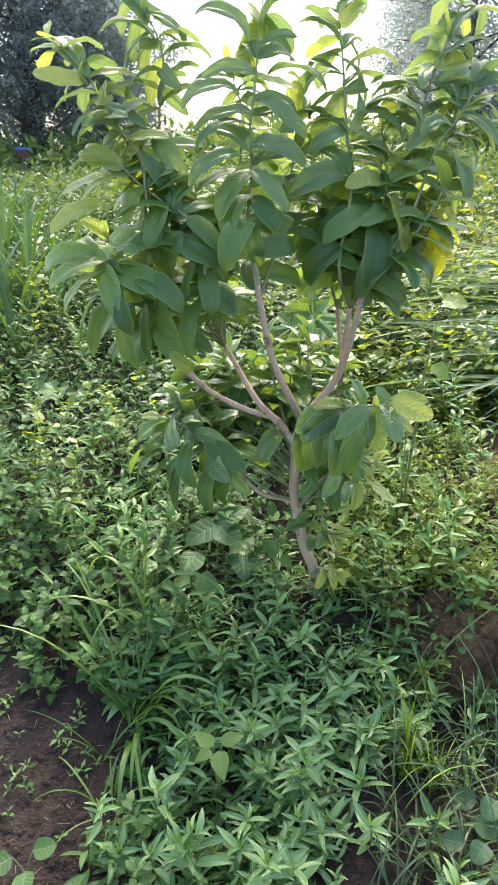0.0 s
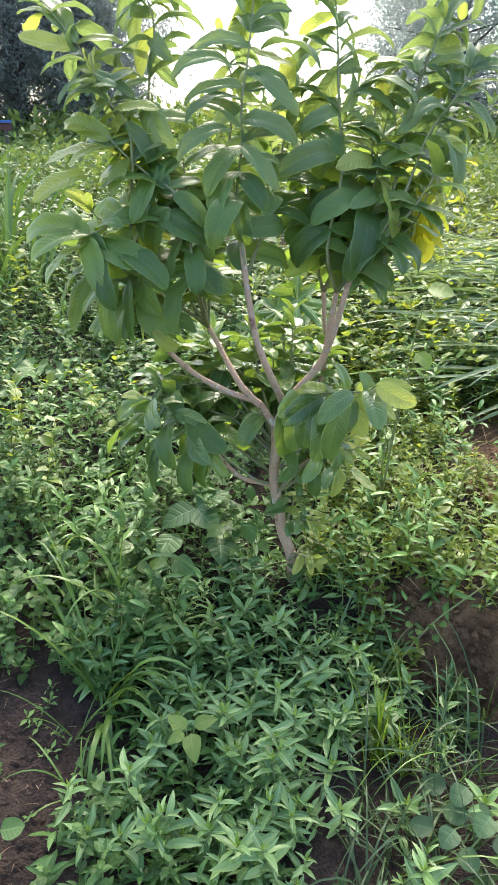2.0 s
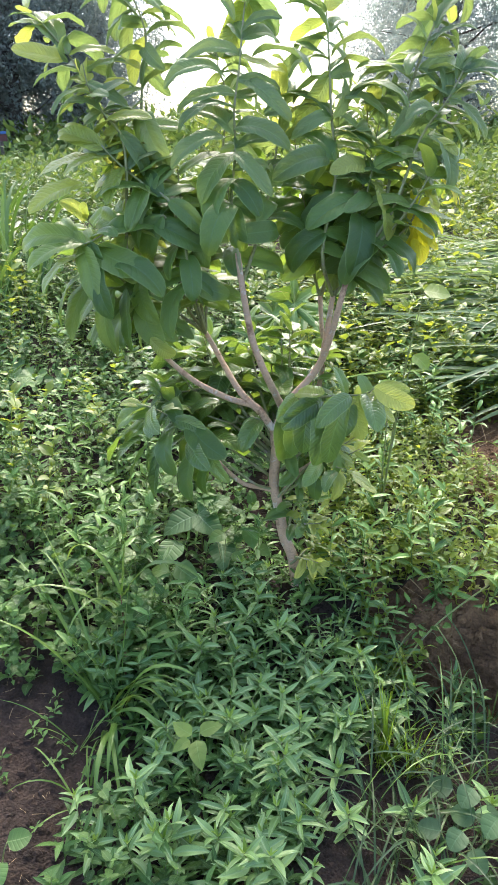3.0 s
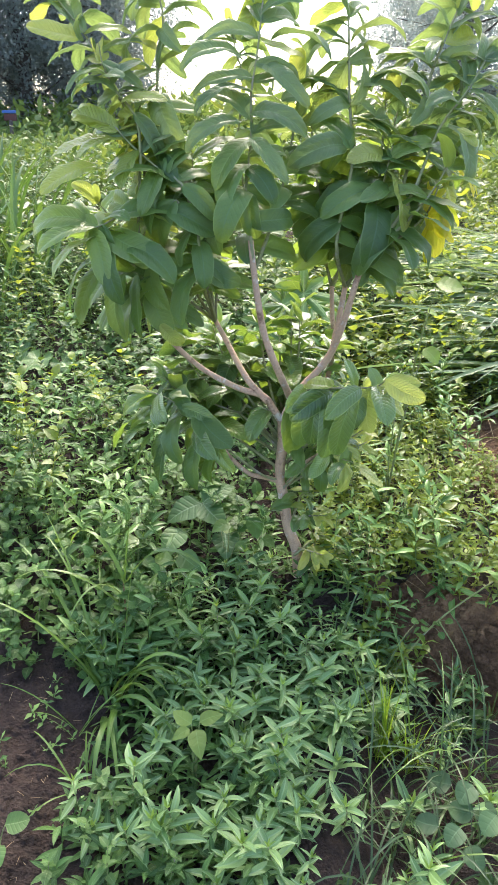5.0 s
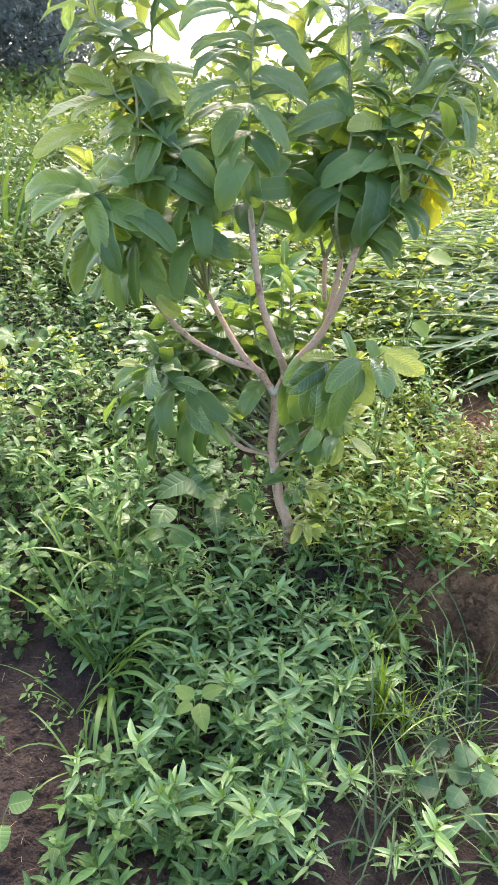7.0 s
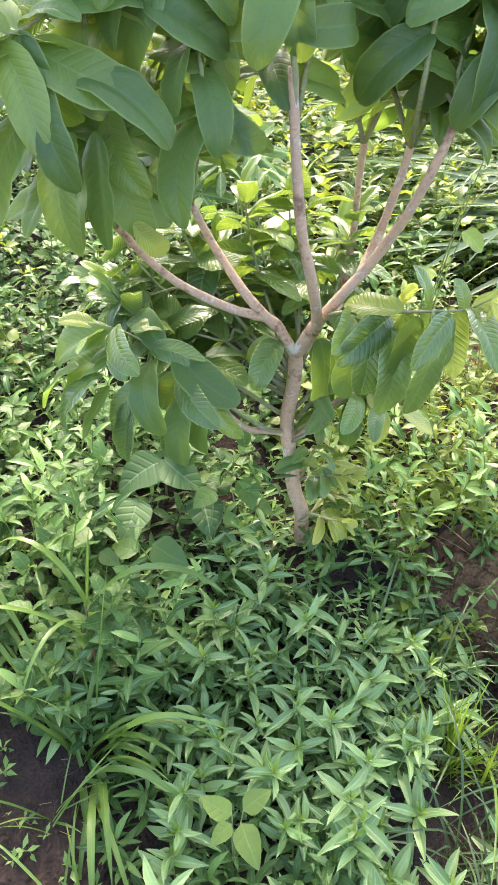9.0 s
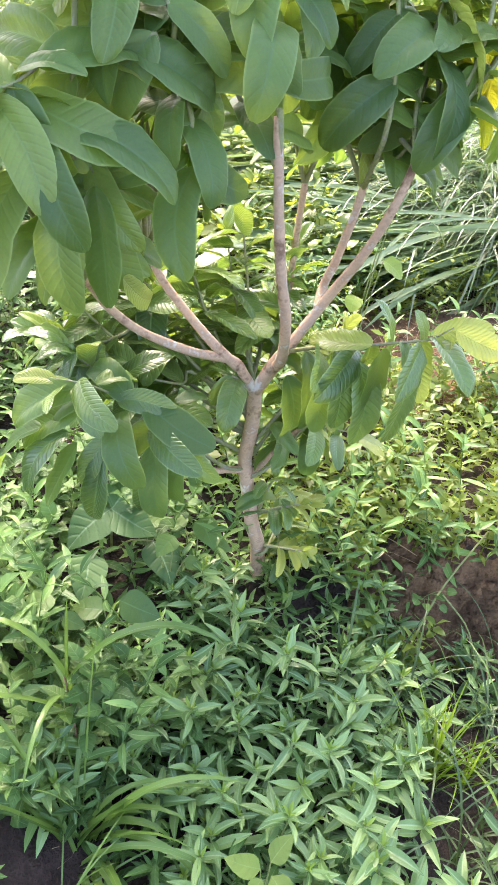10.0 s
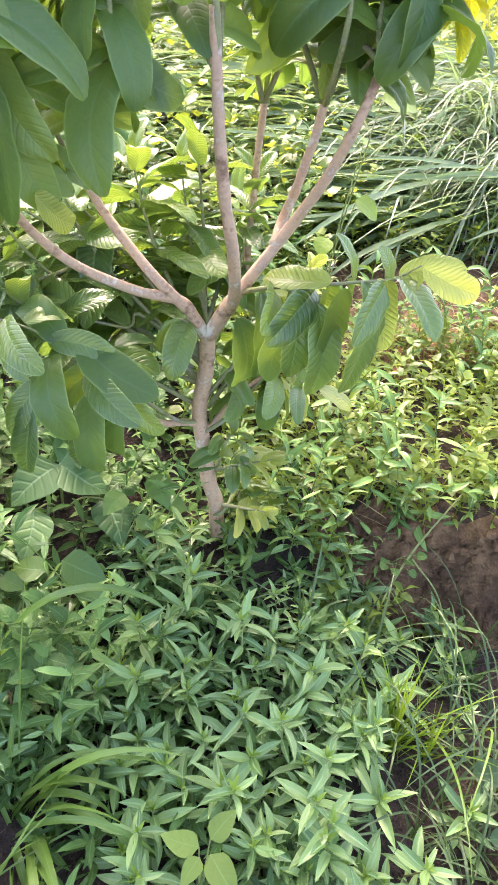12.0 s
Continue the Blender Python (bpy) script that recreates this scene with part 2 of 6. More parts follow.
def plain(name, colour, rough=0.6, metal=0.0):
    m, n, l, p = mat(name)
    t = n.new("ShaderNodeTexNoise")
    t.inputs["Scale"].default_value = 9.0
    r = ramp(n, [(0.3, tuple(c * 0.8 for c in colour)), (0.7, colour)])
    l.new(t.outputs[0], r.inputs[0])
    l.new(r.outputs[0], p.inputs["Base Color"])
    p.inputs["Roughness"].default_value, p.inputs["Metallic"].default_value = rough, metal
    return m


# ---- mesh tools ----
rng = random.Random(7)


def mesh_object(name, verts, faces, uvs, material, parent=None, label="", smooth=True):
    me = bpy.data.meshes.new(name)
    me.from_pydata([tuple(map(float, v)) for v in verts], [], [tuple(map(int, f)) for f in faces])
    if uvs is not None:
        layer = me.uv_layers.new(name="UVMap")
        idx = np.empty(len(me.loops), dtype=np.int32)
        me.loops.foreach_get("vertex_index", idx)
        layer.data.foreach_set("uv", np.asarray(uvs, dtype=np.float32)[idx].ravel())
    if smooth:
        me.polygons.foreach_set("use_smooth", [True] * len(me.polygons))
    me.materials.append(material)
    ob = new(name, me)
    if parent is not None:
        ob.parent = parent
    if label:
        tagged(ob, label)
    return ob


def leaf_shape(kind, bend=0.8, fold=0.25, wave=0.0, nl=8, nw=4, seed=0, slim=1.0):
    """Vertices, faces and grid of a leaf of length 1: its chord runs along +Y, its upper face looks to +Z, and it arches upward."""
    r = random.Random(seed)
    width = {"guava": 0.43, "lance": 0.24, "ovate": 0.60, "small": 0.42, "round": 0.92, "bean": 0.74, "blade": 0.06}[kind]
    half = nw // 2
    if kind == "guava":
        width *= r.uniform(0.86, 1.16) * slim
    pts, ang, y, z = [], [], 0.0, 0.0
    skew = r.uniform(-0.17, 0.17) if kind == "guava" else r.uniform(-0.10, 0.10)
    steps = [i / nl for i in range(nl + 1)]
    if kind == "guava":
        steps = [s - 0.11 * math.sin(2 * math.pi * s) for s in steps]
    for i, s in enumerate(steps):
        a = bend * (0.5 - s)
        pts.append((y, z))
        ang.append(a)
        if i < nl:
            y += math.cos(a) * (steps[i + 1] - s)
            z += math.sin(a) * (steps[i + 1] - s)
    length = math.hypot(pts[-1][0], pts[-1][1])
    turn = -math.atan2(pts[-1][1], pts[-1][0])
    c, sn = math.cos(turn) / length, math.sin(turn) / length
    verts, uvs, faces = [], [], []
    ph = r.uniform(0, 6)
    for i, s in enumerate(steps):
        if kind == "guava":
            w = max(0.03, 1 - abs(2 * s ** 0.90 - 1) ** 2.35) ** 0.55
        elif kind == "lance":
            w = (math.sin(math.pi * s ** 0.80) ** 0.9 if 0 < s < 1 else 0.0) + 0.03 * (1 - s)
        elif kind in ("ovate", "bean"):
            w = (math.sin(math.pi * s ** 0.62) ** 0.85 if 0 < s < 1 else 0.0) + 0.02
        elif kind == "round":
            w = (math.sin(math.pi * s ** 0.75) ** 0.5 if 0 < s < 1 else 0.1)
        else:
            w = (math.sin(math.pi * s ** 0.7) ** 0.9 if 0 < s < 1 else 0.02)
        py, pz = pts[i]
        for k in range(-half, half + 1):
            u = k / half
            x = u * w * width / 2
            lift = (1.5 * abs(u) - 1.15 * u * u if kind == "guava" else abs(u) ** 1.3) * fold * w * width / 2 + wave * math.sin(ph + s * 15 + (1.5 if u > 0 else 0)) * abs(u) ** 2 * w
            yy = py - math.sin(ang[i]) * lift
            zz = pz + math.cos(ang[i]) * lift
            xx = x + skew * math.sin(math.pi * s) * 0.6
            verts.append((xx, yy * c - zz * sn, yy * sn + zz * c))
            uvs.append((0.5 + u / 2, s))
    cols = 2 * half + 1
    for i in range(nl):
        for k in range(cols - 1):
            a = i * cols + k
            faces.append((a, a + 1, a + cols + 1, a + cols))
    return np.array(verts), faces, np.array(uvs)


def frame_to(base, tip, up, roll=0.0):
    """The pose that lays a unit leaf from base to tip, its face towards up, scaled to that length."""
    y = Vector(tip) - Vector(base)
    length = y.length
    y.normalize()
    z = Vector(up) - y * y.dot(Vector(up))
    if z.length < 1e-3:
        z = Vector((0.3, 1, 0)) - y * y.dot(Vector((0.3, 1, 0)))
    z.normalize()
    x = y.cross(z)
    m = Matrix((x, y, z)).transposed().to_4x4()
    return Matrix.Translation(base) @ m @ Matrix.Rotation(roll, 4, "Y") @ Matrix.Diagonal((length, length, length, 1))


def tube(path, radii, sides=7, closed=True):
    """A tapered tube through the points."""
    verts, faces = [], []
    P = [Vector(p) for p in path]
    side = None
    for i, p in enumerate(P):
        d = (P[min(i + 1, len(P) - 1)] - P[max(i - 1, 0)]).normalized()
        if side is None:
            side = d.orthogonal().normalized()
        side = (side - d * side.dot(d)).normalized()
        other = d.cross(side)
        for k in range(sides):
            a = 2 * math.pi * k / sides
            verts.append(p + (side * math.cos(a) + other * math.sin(a)) * radii[i])
    for i in range(len(P) - 1):
        for k in range(sides):
            a, b = i * sides + k, i * sides + (k + 1) % sides
            faces.append((a, b, b + sides, a + sides))
    if closed:
        faces.append(tuple(reversed(range(sides))))
        faces.append(tuple(range((len(P) - 1) * sides, len(P) * sides)))
    return verts, faces


def smooth_path(points, per=5):
    """A Catmull-Rom line through the points."""
    P = [Vector(p) for p in points]
    P = [P[0] * 2 - P[1]] + P + [P[-1] * 2 - P[-2]]
    out = []
    for i in range(1, len(P) - 2):
        for k in range(per):
            t = k / per
            a, b, c, d = P[i - 1:i + 3]
            out.append(0.5 * (2 * b + (c - a) * t + (2 * a - 5 * b + 4 * c - d) * t * t + (3 * b - a - 3 * c + d) * t ** 3))
    out.append(P[-2])
    return out


class Heap:
    """Collects many small shapes for one mesh."""

    def __init__(self):
        self.v, self.f, self.u, self.n = [], [], [], 0

    def add(self, shape, m):
        v, f, u = shape
        mm = np.array(m)
        self.v.append(v @ mm[:3, :3].T + mm[:3, 3])
        self.f.extend([tuple(i + self.n for i in q) for q in f])
        self.u.append(u)
        self.n += len(v)

    def tube(self, path, radii, sides=4):
        v, f = tube(path, radii, sides, False)
        self.v.append(np.array([tuple(p) for p in v]))
        self.f.extend([tuple(i + self.n for i in q) for q in f])
        self.u.append(np.full((len(v), 2), 0.75))
        self.n += len(v)

    def build(self, name, material, parent=None, label=""):
        return mesh_object(name, np.concatenate(self.v), self.f, np.concatenate(self.u), material, parent, label)


def shared_leaves(kind, count, material, **kw):
    """Some meshes of one leaf kind, to be shared by many leaf objects."""
    out = []
    for i in range(count):
        r = random.Random(i * 13 + len(kind))
        shape = leaf_shape(kind, bend=r.uniform(*kw.get("bend", (0.4, 1.1))), fold=r.uniform(*kw.get("fold", (0.1, 0.4))),
                           wave=kw.get("wave", 0.0), nl=kw.get("nl", 8), nw=kw.get("nw", 4), seed=i, slim=kw.get("slim", 1.0))
        me = bpy.data.meshes.new(material.name)
        me.from_pydata([tuple(v) for v in shape[0]], [], shape[1])
        layer = me.uv_layers.new(name="UVMap")
        idx = np.empty(len(me.loops), dtype=np.int32)
        me.loops.foreach_get("vertex_index", idx)
        layer.data.foreach_set("uv", shape[2].astype(np.float32)[idx].ravel())
        me.polygons.foreach_set("use_smooth", [True] * len(me.polygons))
        me.materials.append(material)
        out.append(me)
    return out


def leaf_object(mesh, m, parent, label=""):
    ob = new("leaf", mesh)
    ob.parent = parent
    ob.matrix_local = m
    if label:
        tagged(ob, label)
    return ob


# ---- ground ----
def step(a, b, x):
    t = min(1.0, max(0.0, (x - a) / (b - a)))
    return t * t * (3 - 2 * t)


LEVELS_Y = (-60.0, 0.9, 1.15, 1.40, 1.60, 1.75, 2.2, 2.8, 3.7, 5.0, 10.0, 40.0, 900.0)
LEVELS_Z = (-0.10, -0.10, -0.09, -0.05, 0.03, 0.095, 0.16, 0.255, 0.43, 0.56, 0.62, 0.64, 0.64)
BANK_Y = (-60.0, 1.40, 1.52, 1.58, 1.63, 1.68, 1.9, 2.2, 2.8)
BANK_Z = (-0.14, -0.135, -0.125, -0.06, 0.105, 0.143, 0.155, 0.185, 0.255)


def bank_y(x, y):
    """Distance across the bank, whose edge swings nearer to the right."""
    return y - 0.06 + 0.32 * (x - 0.50) * step(0.45, 0.70, x)


def ground_z(x, y):
    z = float(np.interp(y, LEVELS_Y, LEVELS_Z))
    if y < 2.8:
        w = step(0.34, 0.46, x) * step(1.9, 1.2, x)
        z += w * (float(np.interp(bank_y(x, y) + 0.05 * noise.noise((x * 6, y * 3, 6)), BANK_Y, BANK_Z)) - z)
        z += 0.03 * step(-0.25, -0.5, x) * step(1.6, 1.2, y)
        z += w * step(1.42, 1.52, y) * step(1.84, 1.74, y) * (0.042 * noise.noise((x * 13, y * 16, 9)) + 0.022 * noise.noise((x * 34, y * 40, 5)))
    far = min(1.0, 6.0 / (abs(x) + abs(y) + 0.1))
    z += 0.030 * noise.noise((x * 2.3, y * 2.3, 0.3)) + far * (0.014 * noise.noise((x * 9, y * 9, 1.7)) + 0.006 * noise.noise((x * 31, y * 31, 4.1)))
    return z


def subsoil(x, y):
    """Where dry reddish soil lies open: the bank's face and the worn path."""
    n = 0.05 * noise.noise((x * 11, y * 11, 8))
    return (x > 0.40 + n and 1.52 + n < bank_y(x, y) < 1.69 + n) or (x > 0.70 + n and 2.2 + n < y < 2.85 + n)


def ground_sheet():
    def axis(near0, near1, stepsize, far):
        a = list(np.arange(near0, near1, stepsize))
        d, lo, hi = stepsize, near0, near1
        while hi < far:
            d *= 1.22
            lo, hi = lo - d, hi + d
            a = [lo] + a + [hi]
        return a
    xs, ys = axis(-1.2, 1.6, 0.022, 700), axis(0.5, 3.0, 0.022, 700)
    verts = [(x, y, ground_z(x, y)) for y in ys for x in xs]
    nx = len(xs)
    faces = [(j * nx + i, j * nx + i + 1, (j + 1) * nx + i + 1, (j + 1) * nx + i) for j in range(len(ys) - 1) for i in range(nx - 1)]
    ground = mesh_object("ground", verts, faces, None, SOIL)
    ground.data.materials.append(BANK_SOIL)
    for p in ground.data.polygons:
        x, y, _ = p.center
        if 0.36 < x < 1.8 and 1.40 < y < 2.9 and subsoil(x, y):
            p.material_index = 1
    return tagged(ground, "uneven brown field soil with a low crumbling bank", "soil", kind="structure")


ground_sheet()


# ---- guava sapling ----
tree = tagged(new("guava_sapling"), "young guava sapling with pale forked trunk and broad green leaves", "tree")
tree.location = (0.205, 1.745, ground_z(0.205, 1.745))
bpy.context.view_layer.update()
ROOT = tree.matrix_world.inverted()
GUAVA_MESHES = {k: shared_leaves("guava", 10, m, bend=bend, fold=(0.08, 0.70), wave=0.020, nl=12, nw=6)
                for k, (m, bend) in enumerate(((GUAVA, (0.5, 2.1)), (GUAVA_MID, (0.5, 2.0)), (GUAVA_YOUNG_LIT, (0.3, 1.2)), (GUAVA_GOLD, (0.4, 1.3)), (GUAVA_QUILTED, (0.5, 1.6))))}
GUAVA_MESHES[5] = shared_leaves("guava", 10, GUAVA_SKYLIT, bend=(1.0, 2.3), fold=(0.35, 0.95), wave=0.022, nl=12, nw=6, slim=0.80)
LEAF_LABEL = {4: "glossy green leaf with quilted veins", 2: "pale yellow-green leaf of young growth and painted sunlight", 3: "golden yellow leaf with painted sun glow"}


def limb(name, points, r0, r1, material=BARK, sides=9, per=6):
    path = smooth_path([ROOT @ Vector(p) for p in points], per)
    n = len(path)
    radii = [(r0 + (r1 - r0) * (i / (n - 1)) ** 0.8) * (1 + 0.09 * noise.noise((i * 0.45, r0 * 900, 2))) for i in range(n)]
    v, f = tube(path, radii, sides)
    return mesh_object(name, v, f, None, material, tree)


limb("trunk", [(0.212, 1.753, 0.041), (0.205, 1.750, 0.121), (0.196, 1.742, 0.201), (0.172, 1.729, 0.275), (0.156, 1.731, 0.364), (0.142, 1.730, 0.453), (0.147, 1.723, 0.547), (0.145, 1.723, 0.625)], 0.0180, 0.0136)
limb("limb", [(0.145, 1.724, 0.605), (0.118, 1.718, 0.652), (0.092, 1.717, 0.684), (0.020, 1.716, 0.705), (-0.067, 1.723, 0.745), (-0.125, 1.704, 0.801), (-0.166, 1.653, 0.872)], 0.0112, 0.0062)
limb("limb", [(0.105, 1.717, 0.668), (0.054, 1.719, 0.721), (0.015, 1.755, 0.764), (-0.021, 1.790, 0.810), (-0.050, 1.787, 0.866)], 0.0100, 0.0066)
limb("limb", [(0.150, 1.724, 0.615), (0.172, 1.714, 0.660), (0.166, 1.663, 0.710), (0.136, 1.594, 0.811), (0.110, 1.568, 0.893), (0.095, 1.560, 0.970), (0.084, 1.556, 1.045), (0.076, 1.555, 1.112)], 0.0120, 0.0064)
limb("limb", [(0.146, 1.722, 0.612), (0.168, 1.711, 0.668), (0.199, 1.696, 0.726), (0.255, 1.707, 0.796), (0.288, 1.659, 0.895), (0.308, 1.624, 0.986), (0.327, 1.614, 1.067)], 0.0130, 0.0066)
limb("limb", [(0.240, 1.705, 0.777), (0.265, 1.748, 0.804), (0.273, 1.731, 0.855), (0.279, 1.720, 0.900), (0.285, 1.710, 0.945), (0.290, 1.707, 0.988)], 0.0092, 0.0064)
limb("limb", [(0.200, 1.714, 0.700), (0.245, 1.836, 0.666), (0.259, 1.888, 0.699), (0.268, 1.910, 0.778), (0.259, 1.884, 0.872), (0.254, 1.864, 0.955)], 0.0080, 0.0062)

limb("limb", [(0.143, 1.728, 0.425), (0.105, 1.715, 0.440), (0.060, 1.690, 0.462), (0.015, 1.660, 0.520), (-0.018, 1.611, 0.596)], 0.0082, 0.0050)
limb("limb", [(0.150, 1.735, 0.400), (0.178, 1.722, 0.440), (0.205, 1.712, 0.490), (0.268, 1.708, 0.541)], 0.0070, 0.0046)


def outward(p):
    d = Vector((p[0] - 0.08, p[1] - 1.72, 0))
    return d.normalized() if d.length > 0.02 else Vector((0, -1, 0))


def guava_leaf(twig, base, tip, age_tint, lean=0.8):
    up = Vector((-0.05, -0.60 * lean * (1.0 - 0.4 * step(1.25, 1.5, base[2])), 1.0)) + outward(base) * 0.6 + Vector((rng.uniform(-.45, .45), rng.uniform(-.45, .35), rng.uniform(-.2, .2)))
    # upper and left leaves turn paler; backlight is put into their colour
    if base[2] > 1.30 and age_tint < 2 and rng.random() < (0.45 if age_tint == 0 else 0.28):
        age_tint += 1
    if age_tint == 0 and base[0] < -0.02 and rng.random() < 0.30:
        age_tint = 1
    if age_tint < 2 and base[0] < -0.14 and 1.15 < base[2] < 1.45 and rng.random() < 0.30:
        age_tint = 2
    # higher leaves take the colour that has sky haze painted in
    if age_tint < 2 and base[2] > 1.22 and rng.random() < step(1.22, 1.42, base[2]):
        age_tint = 5
    if age_tint < 2 and base[2] < 0.9 and rng.random() < 0.45 + 0.4 * age_tint:
        age_tint = 4
    m = ROOT @ frame_to(base, tip, up, rng.uniform(-0.35, 0.35))
    leaf_object(rng.choice(GUAVA_MESHES[age_tint]), m, twig, LEAF_LABEL.get(age_tint, ""))


def crown_twig(points, back=11, thick=0.0046):
    """A leafy twig of the crown, thinning to its tip, with a few leaves on its far side."""
    path = [ROOT @ p for p in smooth_path(points, 4)]
    n = len(path)
    v, f = tube(path, [thick - (thick - 0.0012) * i / (n - 1) for i in range(n)], 6)
    twig = mesh_object("twig", v, f, None, TWIG, tree)
    line = smooth_path(points, 10)
    for i in range(back):
        s = 0.14 + 0.74 * (i + rng.random()) / max(1, back)
        p = line[int(s * (len(line) - 1))]
        for sg in (-1, 1):
            d = Vector((sg * rng.uniform(0.3, 1.0), rng.uniform(-0.05, 1.2), rng.uniform(-0.9, 0.25))).normalized()
            guava_leaf(twig, p, p + d * rng.uniform(0.09, 0.13), 0 if s < 0.45 else rng.choice((0, 0, 1, 1)))
    return twig


def crown_leaves(twig, leaves, lean=0.8, grow=1.0):
    """Leaves from where they sit on the twig to their tips; 0 grown, 1 pale, 2 young and sun-tinted, 3 golden with sun
    glow painted in.
    """
    for base, tip, age_tint in leaves:
        guava_leaf(twig, base, Vector(base) + (Vector(tip) - Vector(base)) * grow, age_tint, lean)


def leafy_shoot(points, pairs, size, age_tints=(0, 0, 1), start=0.2, hang=0.5, spread=70):
    """A twig with leaves in opposite pairs, each pair turned across the one below."""
    twig = crown_twig(points, 0, 0.0048)
    path = smooth_path(points, 10)
    for i in range(pairs):
        s = start + (1 - start) * i / max(1, pairs - 1)
        k = min(len(path) - 2, int(s * (len(path) - 1)))
        p, axis = path[k], (path[k + 1] - path[k]).normalized()
        side = axis.cross(Vector((0, 0, 1)))
        side = side.normalized() if side.length > 0.1 else Vector((1, 0, 0))
        side = Matrix.Rotation(i * math.pi / 2 + rng.uniform(-0.5, 0.5), 3, axis) @ side
        for sg in (1, -1):
            a = radians(spread - 38 * s ** 3 + rng.uniform(-12, 12))
            d = axis * math.cos(a) + side * sg * math.sin(a)
            d.z = min(d.z, 0.15 + 0.6 * s ** 3) - hang * rng.uniform(0.7, 1.3) * (1 - 0.8 * s ** 3)
            d.normalize()
            length = size * rng.uniform(0.85, 1.15) * (1 - 0.45 * s ** 4)
            age_tint = age_tints[min(len(age_tints) - 1, int(s * len(age_tints) * 0.999))]
            guava_leaf(twig, p, p + d * length, age_tint, rng.uniform(0.0, 0.6))


twig = crown_twig([(-0.166, 1.653, 0.872), (-0.19, 1.617, 1.015), (-0.173, 1.598, 1.291), (-0.261, 1.656, 1.431), (-0.302, 1.666, 1.509), (-0.358, 1.676, 1.575), (-0.412, 1.706, 1.623)])  # far left upright
crown_leaves(twig, [
    ((-0.323, 1.669, 1.516), (-0.429, 1.633, 1.535), 1),
    ((-0.343, 1.678, 1.544), (-0.457, 1.7, 1.585), 1),
    ((-0.366, 1.688, 1.577), (-0.43, 1.642, 1.598), 1),
    ((-0.336, 1.677, 1.54), (-0.407, 1.735, 1.617), 1),
    ((-0.316, 1.668, 1.509), (-0.302, 1.628, 1.556), 0),
    ((-0.4, 1.696, 1.61), (-0.416, 1.656, 1.619), 2),
    ((-0.408, 1.699, 1.62), (-0.432, 1.754, 1.649), 2),
])
twig = crown_twig([(-0.166, 1.653, 0.872), (-0.18, 1.554, 1.072), (-0.167, 1.558, 1.328), (-0.222, 1.594, 1.405), (-0.25, 1.596, 1.457), (-0.26, 1.604, 1.5)])  # yellow tipped left
crown_leaves(twig, [
    ((-0.269, 1.607, 1.483), (-0.358, 1.555, 1.452), 1),
    ((-0.256, 1.602, 1.467), (-0.267, 1.655, 1.511), 2),
    ((-0.261, 1.603, 1.471), (-0.268, 1.584, 1.509), 2),
    ((-0.247, 1.592, 1.44), (-0.308, 1.524, 1.399), 0),
    ((-0.242, 1.592, 1.438), (-0.187, 1.538, 1.432), 1),
    ((-0.231, 1.586, 1.42), (-0.167, 1.657, 1.454), 0),
    ((-0.222, 1.583, 1.408), (-0.323, 1.591, 1.385), 0),
    ((-0.209, 1.576, 1.387), (-0.105, 1.565, 1.389), 0),
])
twig = crown_twig([(-0.05, 1.785, 0.864), (-0.06, 1.705, 1.05), (-0.134, 1.642, 1.287), (-0.165, 1.71, 1.428), (-0.155, 1.749, 1.555), (-0.181, 1.77, 1.633), (-0.238, 1.809, 1.705), (-0.256, 1.832, 1.755)])  # tall left
crown_leaves(twig, [
    ((-0.174, 1.768, 1.599), (-0.296, 1.726, 1.617), 1),
    ((-0.154, 1.766, 1.586), (-0.194, 1.693, 1.574), 1),
    ((-0.191, 1.783, 1.639), (-0.272, 1.837, 1.706), 1),
    ((-0.195, 1.786, 1.648), (-0.179, 1.745, 1.691), 1),
    ((-0.161, 1.744, 1.537), (-0.209, 1.668, 1.441), 0),
    ((-0.155, 1.748, 1.543), (-0.097, 1.672, 1.489), 0),
    ((-0.158, 1.721, 1.483), (-0.116, 1.805, 1.528), 0),
    ((-0.16, 1.713, 1.464), (-0.08, 1.788, 1.543), 0),
    ((-0.225, 1.799, 1.691), (-0.291, 1.764, 1.728), 1),
    ((-0.222, 1.797, 1.685), (-0.17, 1.869, 1.757), 1),
    ((-0.159, 1.698, 1.428), (-0.194, 1.629, 1.338), 0),
])
crown_leaves(twig, [
    ((-0.153, 1.687, 1.401), (-0.088, 1.62, 1.287), 0),
])
twig = crown_twig([(0.085, 1.556, 1.042), (0.077, 1.552, 1.112), (0.062, 1.567, 1.215), (0.065, 1.626, 1.319), (0.061, 1.646, 1.407), (0.07, 1.676, 1.493), (0.072, 1.74, 1.599), (0.078, 1.776, 1.67), (0.082, 1.79, 1.747)])  # centre leader
crown_leaves(twig, [
    ((0.053, 1.725, 1.586), (-0.063, 1.698, 1.638), 0),
    ((0.079, 1.741, 1.613), (0.195, 1.753, 1.665), 0),
    ((0.074, 1.744, 1.622), (-0.001, 1.804, 1.683), 1),
    ((0.071, 1.719, 1.566), (0.162, 1.707, 1.584), 1),
    ((0.068, 1.698, 1.517), (-0.044, 1.648, 1.507), 0),
    ((0.096, 1.701, 1.512), (0.227, 1.676, 1.471), 0),
    ((0.037, 1.673, 1.472), (-0.085, 1.612, 1.448), 0),
    ((0.082, 1.679, 1.467), (0.186, 1.63, 1.38), 0),
    ((0.063, 1.662, 1.436), (-0.069, 1.654, 1.4), 0),
    ((0.062, 1.66, 1.43), (0.138, 1.727, 1.441), 0),
    ((0.061, 1.65, 1.407), (-0.051, 1.582, 1.361), 0),
])
